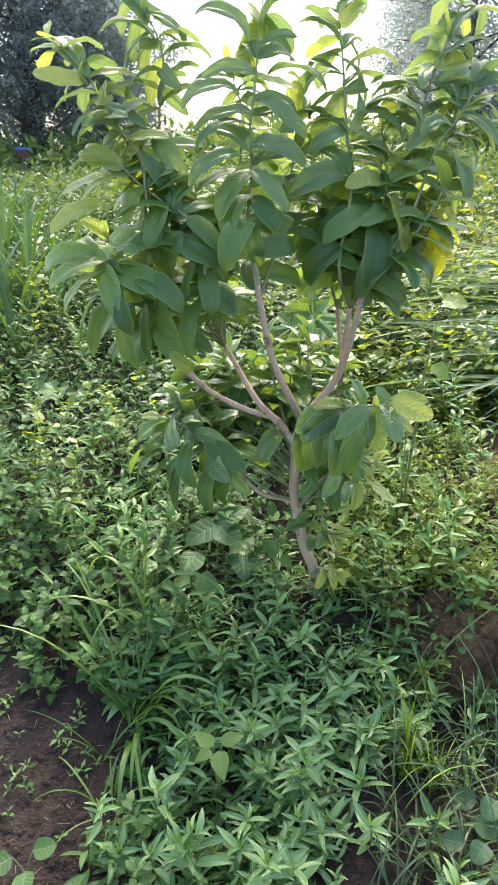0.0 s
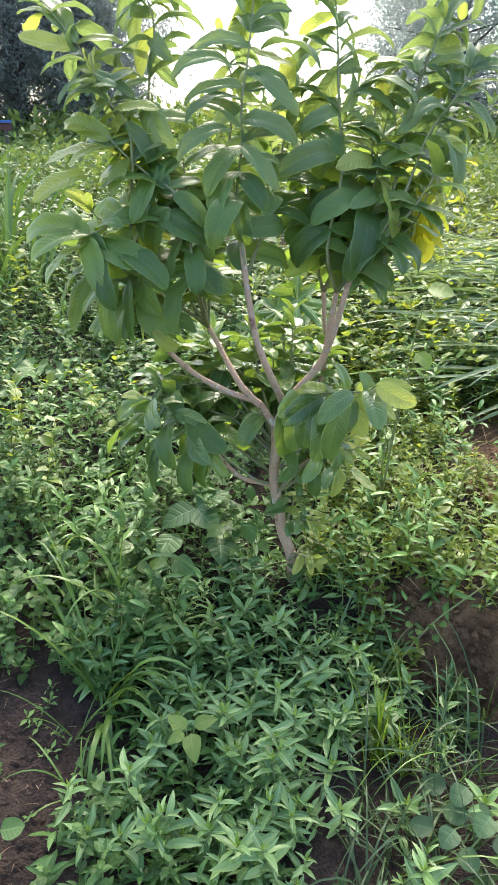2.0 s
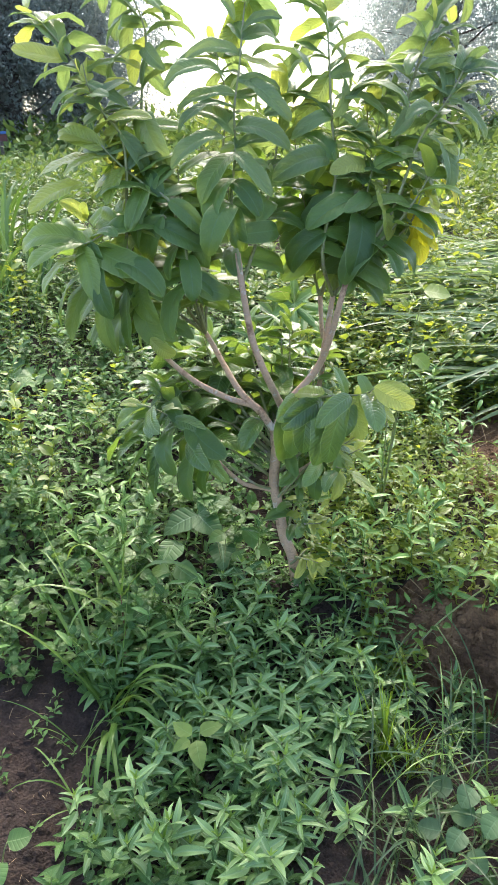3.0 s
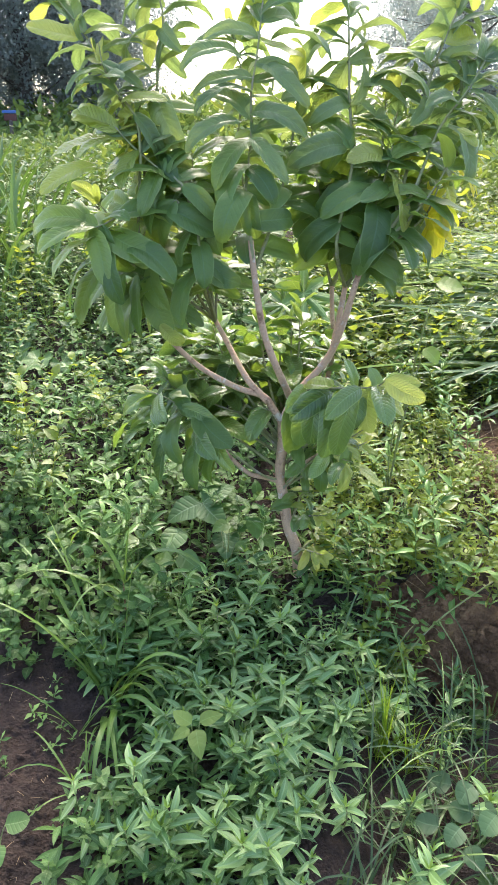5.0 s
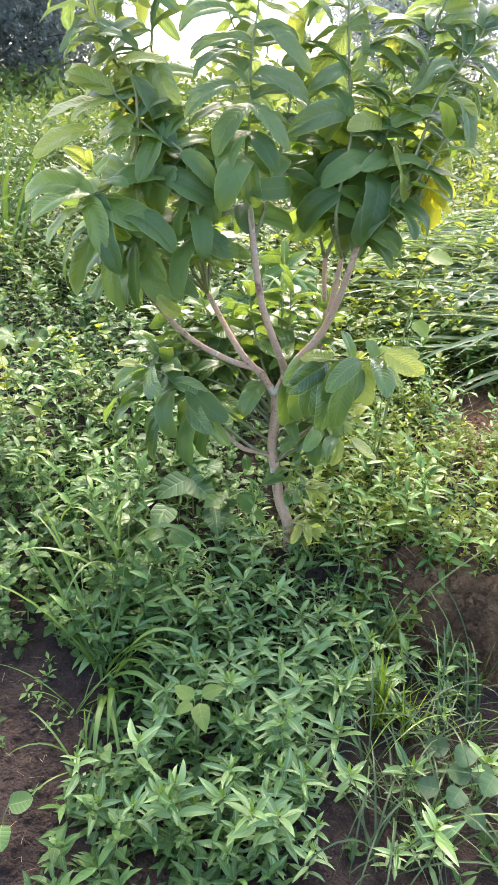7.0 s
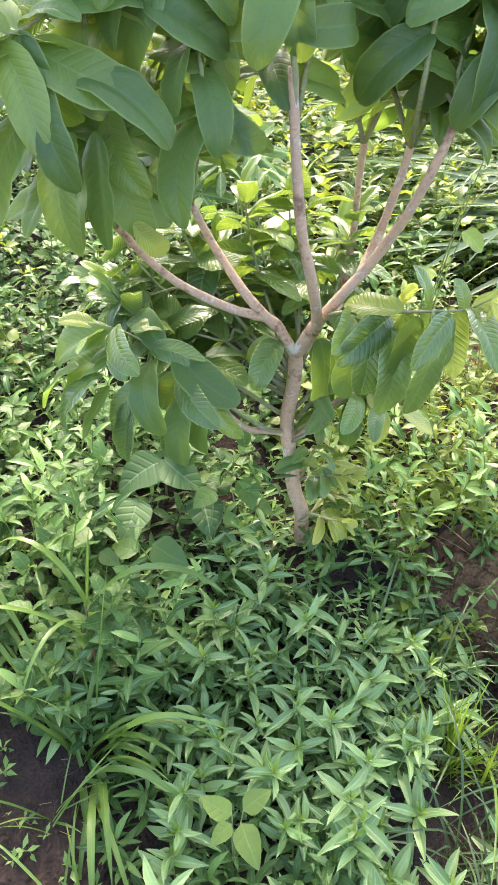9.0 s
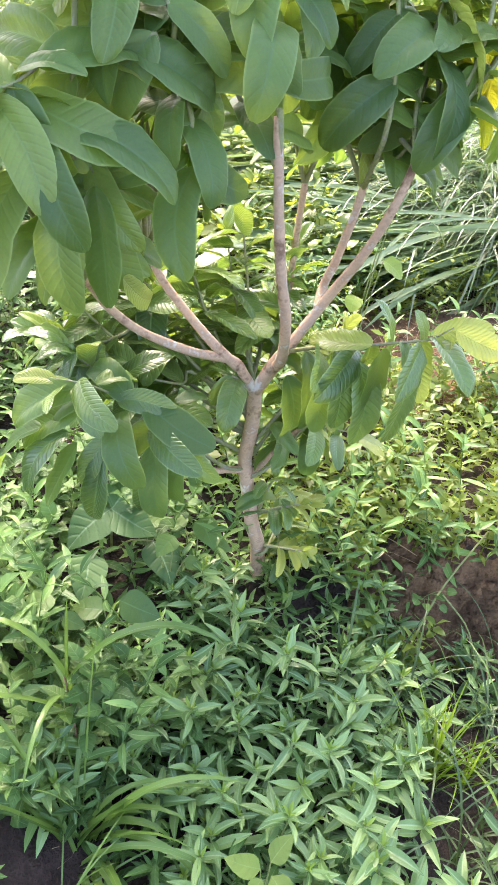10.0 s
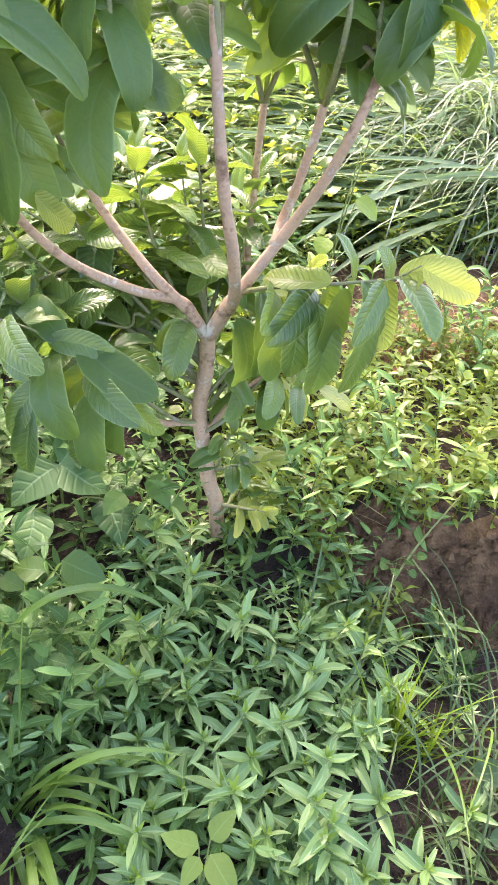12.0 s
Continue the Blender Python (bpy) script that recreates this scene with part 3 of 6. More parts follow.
crown_leaves(twig, [
    ((0.065, 1.634, 1.368), (0.186, 1.608, 1.325), 0),
    ((0.04, 1.622, 1.351), (-0.064, 1.549, 1.29), 0),
    ((0.067, 1.613, 1.319), (0.152, 1.562, 1.231), 0),
    ((0.066, 1.613, 1.319), (0.003, 1.53, 1.219), 0),
    ((0.065, 1.598, 1.284), (0.136, 1.662, 1.279), 0),
    ((0.063, 1.59, 1.267), (0.028, 1.518, 1.172), 0),
    ((0.064, 1.588, 1.261), (0.129, 1.539, 1.192), 0),
    ((0.065, 1.568, 1.215), (0.021, 1.49, 1.116), 0),
    ((0.07, 1.566, 1.209), (0.089, 1.561, 1.116), 0),
    ((0.08, 1.77, 1.679), (0.173, 1.777, 1.712), 0),
    ((0.08, 1.772, 1.685), (-0.01, 1.814, 1.736), 0),
])
twig = crown_twig([(-0.05, 1.785, 0.864), (-0.03, 1.755, 1.052), (0.01, 1.851, 1.406), (-0.016, 1.905, 1.512), (-0.034, 1.921, 1.597)])  # small yellow behind
crown_leaves(twig, [
    ((-0.03, 1.912, 1.564), (-0.034, 1.889, 1.599), 2),
    ((-0.023, 1.912, 1.561), (0.016, 1.99, 1.585), 2),
    ((-0.014, 1.897, 1.524), (-0.09, 1.949, 1.532), 1),
    ((-0.006, 1.885, 1.492), (0.055, 1.962, 1.513), 1),
    ((0.001, 1.866, 1.446), (-0.096, 1.88, 1.43), 1),
])
twig = crown_twig([(0.29, 1.707, 0.985), (0.264, 1.613, 1.106), (0.287, 1.696, 1.261), (0.272, 1.734, 1.395), (0.263, 1.77, 1.502), (0.255, 1.819, 1.576), (0.242, 1.863, 1.674), (0.231, 1.87, 1.743)])  # tall right
crown_leaves(twig, [
    ((0.25, 1.826, 1.609), (0.171, 1.796, 1.652), 1),
    ((0.257, 1.808, 1.566), (0.157, 1.789, 1.621), 1),
    ((0.253, 1.827, 1.612), (0.299, 1.916, 1.675), 1),
    ((0.254, 1.785, 1.514), (0.118, 1.8, 1.532), 0),
    ((0.264, 1.785, 1.509), (0.176, 1.732, 1.471), 1),
    ((0.266, 1.788, 1.515), (0.386, 1.782, 1.516), 1),
    ((0.29, 1.778, 1.481), (0.276, 1.712, 1.387), 0),
    ((0.316, 1.766, 1.444), (0.443, 1.74, 1.403), 0),
    ((0.279, 1.753, 1.427), (0.401, 1.777, 1.366), 0),
    ((0.27, 1.736, 1.392), (0.187, 1.68, 1.347), 0),
    ((0.275, 1.733, 1.383), (0.147, 1.761, 1.43), 0),
])
crown_leaves(twig, [
    ((0.279, 1.723, 1.358), (0.373, 1.745, 1.319), 0),
    ((0.267, 1.698, 1.304), (0.148, 1.63, 1.262), 0),
    ((0.283, 1.698, 1.298), (0.202, 1.742, 1.349), 0),
    ((0.287, 1.683, 1.262), (0.39, 1.707, 1.221), 0),
    ((0.24, 1.854, 1.678), (0.196, 1.809, 1.722), 1),
    ((0.24, 1.854, 1.678), (0.308, 1.935, 1.728), 1),
])
twig = crown_twig([(0.325, 1.615, 1.055), (0.392, 1.695, 1.158), (0.433, 1.804, 1.365), (0.455, 1.833, 1.463), (0.478, 1.856, 1.528), (0.507, 1.91, 1.599), (0.538, 1.954, 1.681), (0.544, 1.956, 1.728)])  # right upright
crown_leaves(twig, [
    ((0.486, 1.871, 1.533), (0.421, 1.863, 1.603), 1),
    ((0.493, 1.875, 1.538), (0.601, 1.88, 1.569), 1),
    ((0.507, 1.894, 1.578), (0.624, 1.971, 1.641), 1),
    ((0.501, 1.9, 1.594), (0.48, 1.87, 1.657), 1),
    ((0.454, 1.837, 1.466), (0.322, 1.795, 1.49), 0),
    ((0.471, 1.849, 1.487), (0.561, 1.916, 1.5), 0),
    ((0.47, 1.861, 1.514), (0.441, 1.777, 1.474), 0),
    ((0.449, 1.825, 1.438), (0.371, 1.87, 1.456), 0),
    ((0.438, 1.812, 1.414), (0.305, 1.759, 1.412), 0),
    ((0.444, 1.811, 1.408), (0.41, 1.722, 1.348), 0),
    ((0.532, 1.935, 1.663), (0.488, 2.013, 1.719), 1),
])
crown_leaves(twig, [
    ((0.537, 1.938, 1.669), (0.605, 1.916, 1.695), 1),
])
twig = crown_twig([(0.325, 1.615, 1.055), (0.415, 1.654, 1.187), (0.475, 1.743, 1.34), (0.528, 1.768, 1.415), (0.563, 1.792, 1.479), (0.59, 1.836, 1.527)])  # right edge shoot
crown_leaves(twig, [
    ((0.535, 1.775, 1.421), (0.617, 1.727, 1.34), 0),
    ((0.542, 1.781, 1.433), (0.618, 1.761, 1.454), 1),
    ((0.556, 1.796, 1.462), (0.569, 1.887, 1.526), 1),
    ((0.528, 1.776, 1.427), (0.514, 1.863, 1.492), 0),
    ((0.566, 1.805, 1.48), (0.611, 1.775, 1.52), 1),
    ((0.51, 1.758, 1.392), (0.436, 1.682, 1.382), 0),
    ((0.504, 1.752, 1.381), (0.567, 1.751, 1.3), 1),
    ((0.49, 1.735, 1.347), (0.535, 1.663, 1.231), 0),
    ((0.493, 1.743, 1.363), (0.593, 1.785, 1.348), 0),
])
twig = crown_twig([(0.325, 1.616, 1.045), (0.315, 1.630, 1.103), (0.353, 1.691, 1.197), (0.367, 1.704, 1.265), (0.376, 1.716, 1.309)])  # yellow cluster
crown_leaves(twig, [
    ((0.371, 1.724, 1.302), (0.283, 1.713, 1.365), 2),
    ((0.376, 1.728, 1.307), (0.434, 1.715, 1.315), 3),
    ((0.364, 1.715, 1.280), (0.275, 1.647, 1.274), 2),
    ((0.396, 1.717, 1.274), (0.475, 1.709, 1.265), 3),
    ((0.379, 1.722, 1.292), (0.444, 1.794, 1.280), 2),
    ((0.371, 1.703, 1.252), (0.409, 1.627, 1.131), 2),
    ((0.347, 1.684, 1.215), (0.228, 1.606, 1.157), 0),
    ((0.347, 1.670, 1.183), (0.330, 1.581, 1.058), 0),
    ((0.363, 1.692, 1.229), (0.312, 1.603, 1.194), 0),
    ((0.353, 1.675, 1.193), (0.394, 1.672, 1.096), 1),
])
twig = crown_twig([(0.254, 1.864, 0.948), (0.288, 1.916, 1.014), (0.330, 1.681, 1.041), (0.395, 1.753, 1.151), (0.458, 1.784, 1.239), (0.503, 1.806, 1.295), (0.524, 1.837, 1.312)])  # right yellow droop
crown_leaves(twig, [
    ((0.531, 1.822, 1.289), (0.606, 1.811, 1.277), 3),
    ((0.528, 1.806, 1.255), (0.575, 1.771, 1.196), 3),
    ((0.485, 1.803, 1.263), (0.532, 1.792, 1.165), 2),
    ((0.466, 1.769, 1.191), (0.474, 1.722, 1.121), 3),
    ((0.501, 1.775, 1.193), (0.532, 1.767, 1.120), 3),
    ((0.439, 1.771, 1.207), (0.428, 1.698, 1.118), 2),
    ((0.427, 1.763, 1.196), (0.383, 1.776, 1.121), 2),
    ((0.490, 1.748, 1.135), (0.493, 1.701, 1.064), 3),
    ((0.414, 1.754, 1.178), (0.409, 1.711, 1.076), 1),
    ((0.395, 1.740, 1.153), (0.385, 1.728, 1.053), 0),
    ((0.488, 1.768, 1.182), (0.548, 1.772, 1.127), 3),
])
crown_leaves(twig, [
    ((0.488, 1.766, 1.177), (0.509, 1.722, 1.107), 3),
    ((0.440, 1.769, 1.201), (0.463, 1.750, 1.083), 2),
    ((0.491, 1.806, 1.269), (0.554, 1.787, 1.236), 3),
    ((0.470, 1.785, 1.227), (0.494, 1.741, 1.157), 3),
])
twig = crown_twig([(0.325, 1.615, 1.055), (0.299, 1.782, 1.108), (0.255, 1.817, 1.174), (0.218, 1.817, 1.229)])  # lower right hang
crown_leaves(twig, [
    ((0.292, 1.787, 1.121), (0.279, 1.699, 0.997), 2),
    ((0.284, 1.791, 1.135), (0.244, 1.768, 1.040), 1),
    ((0.274, 1.794, 1.146), (0.317, 1.775, 1.010), 2),
    ((0.263, 1.802, 1.169), (0.183, 1.723, 1.083), 0),
    ((0.241, 1.809, 1.196), (0.147, 1.738, 1.130), 0),
    ((0.252, 1.796, 1.160), (0.216, 1.765, 1.026), 0),
    ((0.227, 1.815, 1.213), (0.274, 1.737, 1.088), 0),
    ((0.223, 1.818, 1.221), (0.109, 1.836, 1.251), 0),
    ((0.225, 1.782, 1.137), (0.164, 1.693, 1.026), 0),
])
twig = crown_twig([(-0.05, 1.785, 0.864), (-0.094, 1.739, 0.965), (-0.078, 1.550, 1.182), (-0.132, 1.550, 1.170), (-0.203, 1.518, 1.163), (-0.252, 1.490, 1.140), (-0.289, 1.506, 1.148)])  # left droop
crown_leaves(twig, [
    ((-0.267, 1.497, 1.132), (-0.221, 1.431, 1.026), 1),
    ((-0.261, 1.501, 1.140), (-0.368, 1.430, 1.089), 1),
    ((-0.277, 1.501, 1.148), (-0.403, 1.494, 1.119), 1),
    ((-0.235, 1.500, 1.129), (-0.099, 1.472, 1.080), 0),
    ((-0.200, 1.496, 1.104), (-0.076, 1.456, 1.033), 0),
    ((-0.255, 1.493, 1.120), (-0.334, 1.417, 1.041), 0),
    ((-0.255, 1.477, 1.082), (-0.310, 1.445, 0.956), 0),
    ((-0.228, 1.487, 1.093), (-0.183, 1.423, 0.989), 0),
    ((-0.193, 1.471, 1.044), (-0.192, 1.443, 0.908), 0),
    ((-0.164, 1.476, 1.045), (-0.156, 1.451, 0.909), 0),
    ((-0.242, 1.508, 1.147), (-0.170, 1.461, 1.158), 0),
])
crown_leaves(twig, [
    ((-0.277, 1.504, 1.154), (-0.335, 1.569, 1.178), 1),
    ((-0.241, 1.471, 1.063), (-0.290, 1.439, 0.934), 0),
])
twig = crown_twig([(-0.05, 1.785, 0.864), (-0.07, 1.677, 1.018), (-0.062, 1.543, 1.207), (-0.129, 1.565, 1.255), (-0.189, 1.56, 1.305), (-0.222, 1.561, 1.341), (-0.249, 1.585, 1.365)])  # left mid
crown_leaves(twig, [
    ((-0.229, 1.573, 1.343), (-0.304, 1.524, 1.351), 1),
    ((-0.235, 1.574, 1.349), (-0.325, 1.628, 1.376), 1),
    ((-0.203, 1.565, 1.314), (-0.293, 1.509, 1.277), 0),
    ((-0.232, 1.558, 1.311), (-0.369, 1.549, 1.274), 2),
    ((-0.195, 1.562, 1.305), (-0.191, 1.649, 1.362), 0),
    ((-0.177, 1.56, 1.293), (-0.192, 1.483, 1.222), 0),
    ((-0.261, 1.533, 1.262), (-0.362, 1.462, 1.207), 0),
    ((-0.126, 1.553, 1.256), (-0.151, 1.487, 1.167), 0),
    ((-0.113, 1.553, 1.25), (-0.078, 1.636, 1.286), 0),
    ((-0.101, 1.551, 1.241), (-0.142, 1.523, 1.124), 0),
    ((-0.098, 1.547, 1.231), (-0.222, 1.497, 1.233), 0),
])
twig = crown_twig([(-0.05, 1.785, 0.864), (-0.038, 1.551, 1.081), (-0.050, 1.593, 1.152), (-0.062, 1.610, 1.238), (-0.069, 1.626, 1.298)])  # mid front hang
crown_leaves(twig, [
    ((-0.062, 1.611, 1.231), (-0.108, 1.540, 1.145), 0),
    ((-0.060, 1.609, 1.226), (-0.026, 1.594, 1.112), 0),
    ((-0.045, 1.573, 1.135), (-0.069, 1.497, 1.060), 0),
    ((-0.041, 1.560, 1.105), (-0.019, 1.502, 1.013), 0),
    ((-0.034, 1.539, 1.054), (-0.061, 1.454, 0.938), 0),
    ((-0.038, 1.546, 1.068), (0.027, 1.574, 1.003), 0),
    ((-0.048, 1.585, 1.165), (0.002, 1.579, 1.076), 0),
    ((-0.064, 1.616, 1.244), (-0.018, 1.696, 1.263), 0),
    ((-0.070, 1.633, 1.286), (-0.115, 1.553, 1.231), 0),
    ((-0.067, 1.628, 1.274), (0.021, 1.686, 1.318), 0),
    ((-0.028, 1.529, 1.026), (-0.008, 1.575, 0.975), 0),
])
twig = crown_twig([(-0.165, 1.655, 0.867), (-0.152, 1.546, 1.003), (-0.165, 1.589, 1.074), (-0.149, 1.601, 1.138)])  # left lower hang
crown_leaves(twig, [
    ((-0.148, 1.544, 0.995), (-0.193, 1.464, 0.895), 0),
    ((-0.152, 1.546, 1.003), (-0.108, 1.533, 0.896), 0),
    ((-0.172, 1.543, 1.002), (-0.272, 1.513, 0.900), 0),
    ((-0.158, 1.567, 1.052), (-0.105, 1.509, 0.958), 0),
    ((-0.190, 1.557, 1.044), (-0.301, 1.530, 0.950), 0),
    ((-0.129, 1.515, 0.921), (-0.083, 1.566, 0.868), 2),
])

# leaves of the lower shoots
twig = crown_twig([(0.185, 1.704, 0.700), (0.215, 1.645, 0.735), (0.245, 1.610, 0.752), (0.290, 1.575, 0.770), (0.335, 1.555, 0.782), (0.375, 1.550, 0.786), (0.402, 1.530, 0.815)], 0, 0.0046)  # right cluster
crown_leaves(twig, [
    ((0.275, 1.602, 0.748), (0.190, 1.546, 0.700), 0),
    ((0.227, 1.581, 0.713), (0.206, 1.571, 0.622), 0),
    ((0.269, 1.577, 0.738), (0.264, 1.545, 0.614), 0),
    ((0.326, 1.503, 0.775), (0.297, 1.496, 0.645), 4),
    ((0.342, 1.519, 0.792), (0.275, 1.451, 0.747), 4),
    ((0.213, 1.628, 0.740), (0.173, 1.544, 0.719), 4),
    ((0.278, 1.560, 0.779), (0.217, 1.642, 0.752), 2),
    ((0.169, 1.639, 0.688), (0.179, 1.656, 0.572), 0),
    ((0.331, 1.590, 0.765), (0.303, 1.612, 0.825), 4),
    ((0.384, 1.573, 0.762), (0.362, 1.583, 0.817), 4),
    ((0.391, 1.565, 0.785), (0.468, 1.528, 0.806), 2),
    ((0.387, 1.560, 0.785), (0.403, 1.465, 0.737), 4),
    ((0.397, 1.515, 0.818), (0.478, 1.496, 0.786), 2),
    ((0.401, 1.530, 0.800), (0.421, 1.534, 0.728), 2),
    ((0.350, 1.560, 0.780), (0.365, 1.610, 0.712), 2),
    ((0.290, 1.585, 0.765), (0.300, 1.650, 0.700), 1),
    ((0.250, 1.610, 0.750), (0.235, 1.680, 0.680), 0),
    ((0.310, 1.570, 0.775), (0.335, 1.640, 0.690), 1),
    ((0.245, 1.605, 0.752), (0.232, 1.560, 0.640), 0),
    ((0.300, 1.560, 0.770), (0.292, 1.560, 0.655), 0),
    ((0.205, 1.650, 0.725), (0.195, 1.610, 0.610), 0),
    ((0.365, 1.550, 0.785), (0.372, 1.530, 0.690), 2),
    ((0.380, 1.545, 0.795), (0.440, 1.530, 0.735), 2),
    ((0.330, 1.560, 0.782), (0.330, 1.520, 0.700), 4),
], 1.7, 1.12)
twig = crown_twig([(0.15, 1.728, 0.4), (0.185, 1.69, 0.46), (0.268, 1.708, 0.541), (0.311, 1.69, 0.528), (0.343, 1.679, 0.524)], 0, 0.0046)  # right low
crown_leaves(twig, [
    ((0.285, 1.735, 0.515), (0.263, 1.693, 0.420), 0),
    ((0.323, 1.697, 0.505), (0.310, 1.677, 0.431), 2),
    ((0.360, 1.700, 0.503), (0.427, 1.677, 0.459), 2),
    ((0.213, 1.715, 0.495), (0.162, 1.721, 0.424), 0),
    ((0.269, 1.704, 0.533), (0.231, 1.627, 0.494), 0),
    ((0.193, 1.725, 0.535), (0.211, 1.64, 0.515), 0),
    ((0.282, 1.695, 0.523), (0.293, 1.674, 0.458), 1),
    ((0.314, 1.684, 0.517), (0.287, 1.609, 0.489), 1),
    ((0.345, 1.677, 0.521), (0.41, 1.647, 0.491), 2),
    ((0.314, 1.709, 0.563), (0.305, 1.693, 0.496), 0),
    ((0.226, 1.731, 0.562), (0.254, 1.715, 0.514), 1),
    ((0.204, 1.707, 0.507), (0.165, 1.64, 0.485), 0),
    ((0.247, 1.72, 0.552), (0.301, 1.73, 0.483), 1),
], 0.45)
twig = crown_twig([(0.135, 1.724, 0.431), (0.085, 1.685, 0.47), (-0.018, 1.611, 0.596), (-0.072, 1.635, 0.637), (-0.121, 1.652, 0.665), (-0.17, 1.666, 0.685), (-0.217, 1.675, 0.694)], 0, 0.0046)  # left cluster
crown_leaves(twig, [
    ((-0.215, 1.673, 0.691), (-0.274, 1.702, 0.682), 2),
    ((-0.198, 1.669, 0.684), (-0.231, 1.608, 0.676), 1),
    ((-0.18, 1.664, 0.679), (-0.275, 1.674, 0.621), 1),
    ((-0.179, 1.67, 0.691), (-0.14, 1.573, 0.662), 1),
    ((-0.161, 1.656, 0.664), (-0.158, 1.578, 0.646), 1),
    ((-0.122, 1.651, 0.662), (-0.033, 1.625, 0.636), 1),
    ((-0.078, 1.645, 0.659), (0.018, 1.587, 0.597), 0),
    ((-0.117, 1.642, 0.641), (-0.1, 1.561, 0.558), 0),
    ((-0.068, 1.627, 0.619), (-0.012, 1.54, 0.581), 0),
    ((-0.018, 1.612, 0.598), (0.033, 1.578, 0.532), 0),
    ((-0.13, 1.629, 0.609), (-0.181, 1.618, 0.527), 1),
], 0.7, 1.12)
crown_leaves(twig, [
    ((-0.184, 1.65, 0.645), (-0.267, 1.695, 0.566), 0),
    ((-0.246, 1.647, 0.623), (-0.312, 1.681, 0.527), 0),
    ((-0.204, 1.639, 0.614), (-0.266, 1.616, 0.522), 0),
    ((-0.191, 1.629, 0.595), (-0.242, 1.633, 0.484), 0),
    ((-0.154, 1.617, 0.575), (-0.17, 1.618, 0.457), 0),
    ((-0.127, 1.623, 0.595), (-0.144, 1.6, 0.512), 0),
    ((-0.065, 1.612, 0.587), (-0.065, 1.581, 0.473), 0),
    ((-0.091, 1.596, 0.543), (-0.084, 1.612, 0.458), 0),
    ((-0.026, 1.593, 0.552), (-0.012, 1.609, 0.472), 0),
    ((-0.025, 1.637, 0.652), (0.038, 1.67, 0.629), 0),
    ((-0.152, 1.664, 0.684), (-0.09, 1.699, 0.664), 0),
], 0.7, 1.12)
crown_leaves(twig, [
    ((-0.044, 1.627, 0.626), (-0.1, 1.663, 0.539), 0),
    ((-0.172, 1.66, 0.669), (-0.223, 1.693, 0.581), 0),
    ((-0.099, 1.646, 0.656), (-0.145, 1.735, 0.668), 0),
    ((-0.017, 1.614, 0.602), (-0.046, 1.627, 0.493), 0),
], 0.7, 1.12)
twig = crown_twig([(0.135, 1.741, 0.561), (0.04, 1.8, 0.62), (0.017, 1.774, 0.609), (-0.081, 1.764, 0.644), (-0.142, 1.759, 0.672)], 0, 0.0046)  # left back
crown_leaves(twig, [
    ((0.018, 1.775, 0.612), (-0.068, 1.854, 0.626), 0),
    ((-0.086, 1.766, 0.65), (-0.204, 1.802, 0.631), 0),
    ((-0.069, 1.771, 0.651), (-0.155, 1.853, 0.642), 0),
    ((-0.017, 1.77, 0.619), (-0.071, 1.775, 0.562), 0),
    ((0.029, 1.775, 0.606), (0.11, 1.827, 0.626), 0),
    ((-0.122, 1.763, 0.668), (-0.176, 1.818, 0.698), 0),
    ((0.062, 1.773, 0.584), (0.017, 1.773, 0.525), 1),
    ((-0.038, 1.772, 0.635), (-0.001, 1.846, 0.667), 0),
], 0.45)
twig = crown_twig([(0.14, 1.723, 0.6), (0.107, 1.716, 0.643), (0.091, 1.71, 0.654)], 0, 0.0046)  # trunk gloss
crown_leaves(twig, [
    ((0.107, 1.717, 0.644), (0.064, 1.644, 0.579), 0),
    ((0.091, 1.71, 0.654), (0.057, 1.709, 0.598), 0),
    ((0.101, 1.715, 0.65), (0.076, 1.785, 0.64), 1),
], 0.45)
twig = crown_twig([(0.178, 1.733, 0.275), (0.202, 1.728, 0.378), (0.221, 1.73, 0.384)], 0, 0.0046)  # sucker
crown_leaves(twig, [
    ((0.203, 1.731, 0.383), (0.238, 1.681, 0.404), 1),
    ((0.208, 1.728, 0.377), (0.236, 1.67, 0.368), 1),
    ((0.246, 1.713, 0.359), (0.297, 1.695, 0.349), 2),
    ((0.225, 1.709, 0.348), (0.256, 1.693, 0.309), 1),
    ((0.193, 1.731, 0.382), (0.154, 1.684, 0.381), 1),
    ((0.187, 1.718, 0.358), (0.121, 1.701, 0.345), 0),
    ((0.216, 1.734, 0.39), (0.202, 1.774, 0.426), 0),
], 0.45)
twig = crown_twig([(0.19, 1.742, 0.17), (0.205, 1.715, 0.2), (0.251, 1.767, 0.219), (0.239, 1.709, 0.172), (0.254, 1.678, 0.147)], 0, 0.0046)  # low sucker
crown_leaves(twig, [
    ((0.255, 1.774, 0.225), (0.33, 1.728, 0.225), 1),
    ((0.243, 1.749, 0.203), (0.293, 1.726, 0.171), 0),
    ((0.249, 1.708, 0.174), (0.207, 1.667, 0.149), 0),
    ((0.26, 1.683, 0.158), (0.309, 1.666, 0.179), 2),
    ((0.233, 1.709, 0.17), (0.264, 1.689, 0.14), 2),
    ((0.253, 1.673, 0.138), (0.23, 1.624, 0.11), 1),
    ((0.242, 1.685, 0.152), (0.276, 1.673, 0.119), 0),
    ((0.245, 1.763, 0.215), (0.228, 1.794, 0.226), 1),
], 0.45)

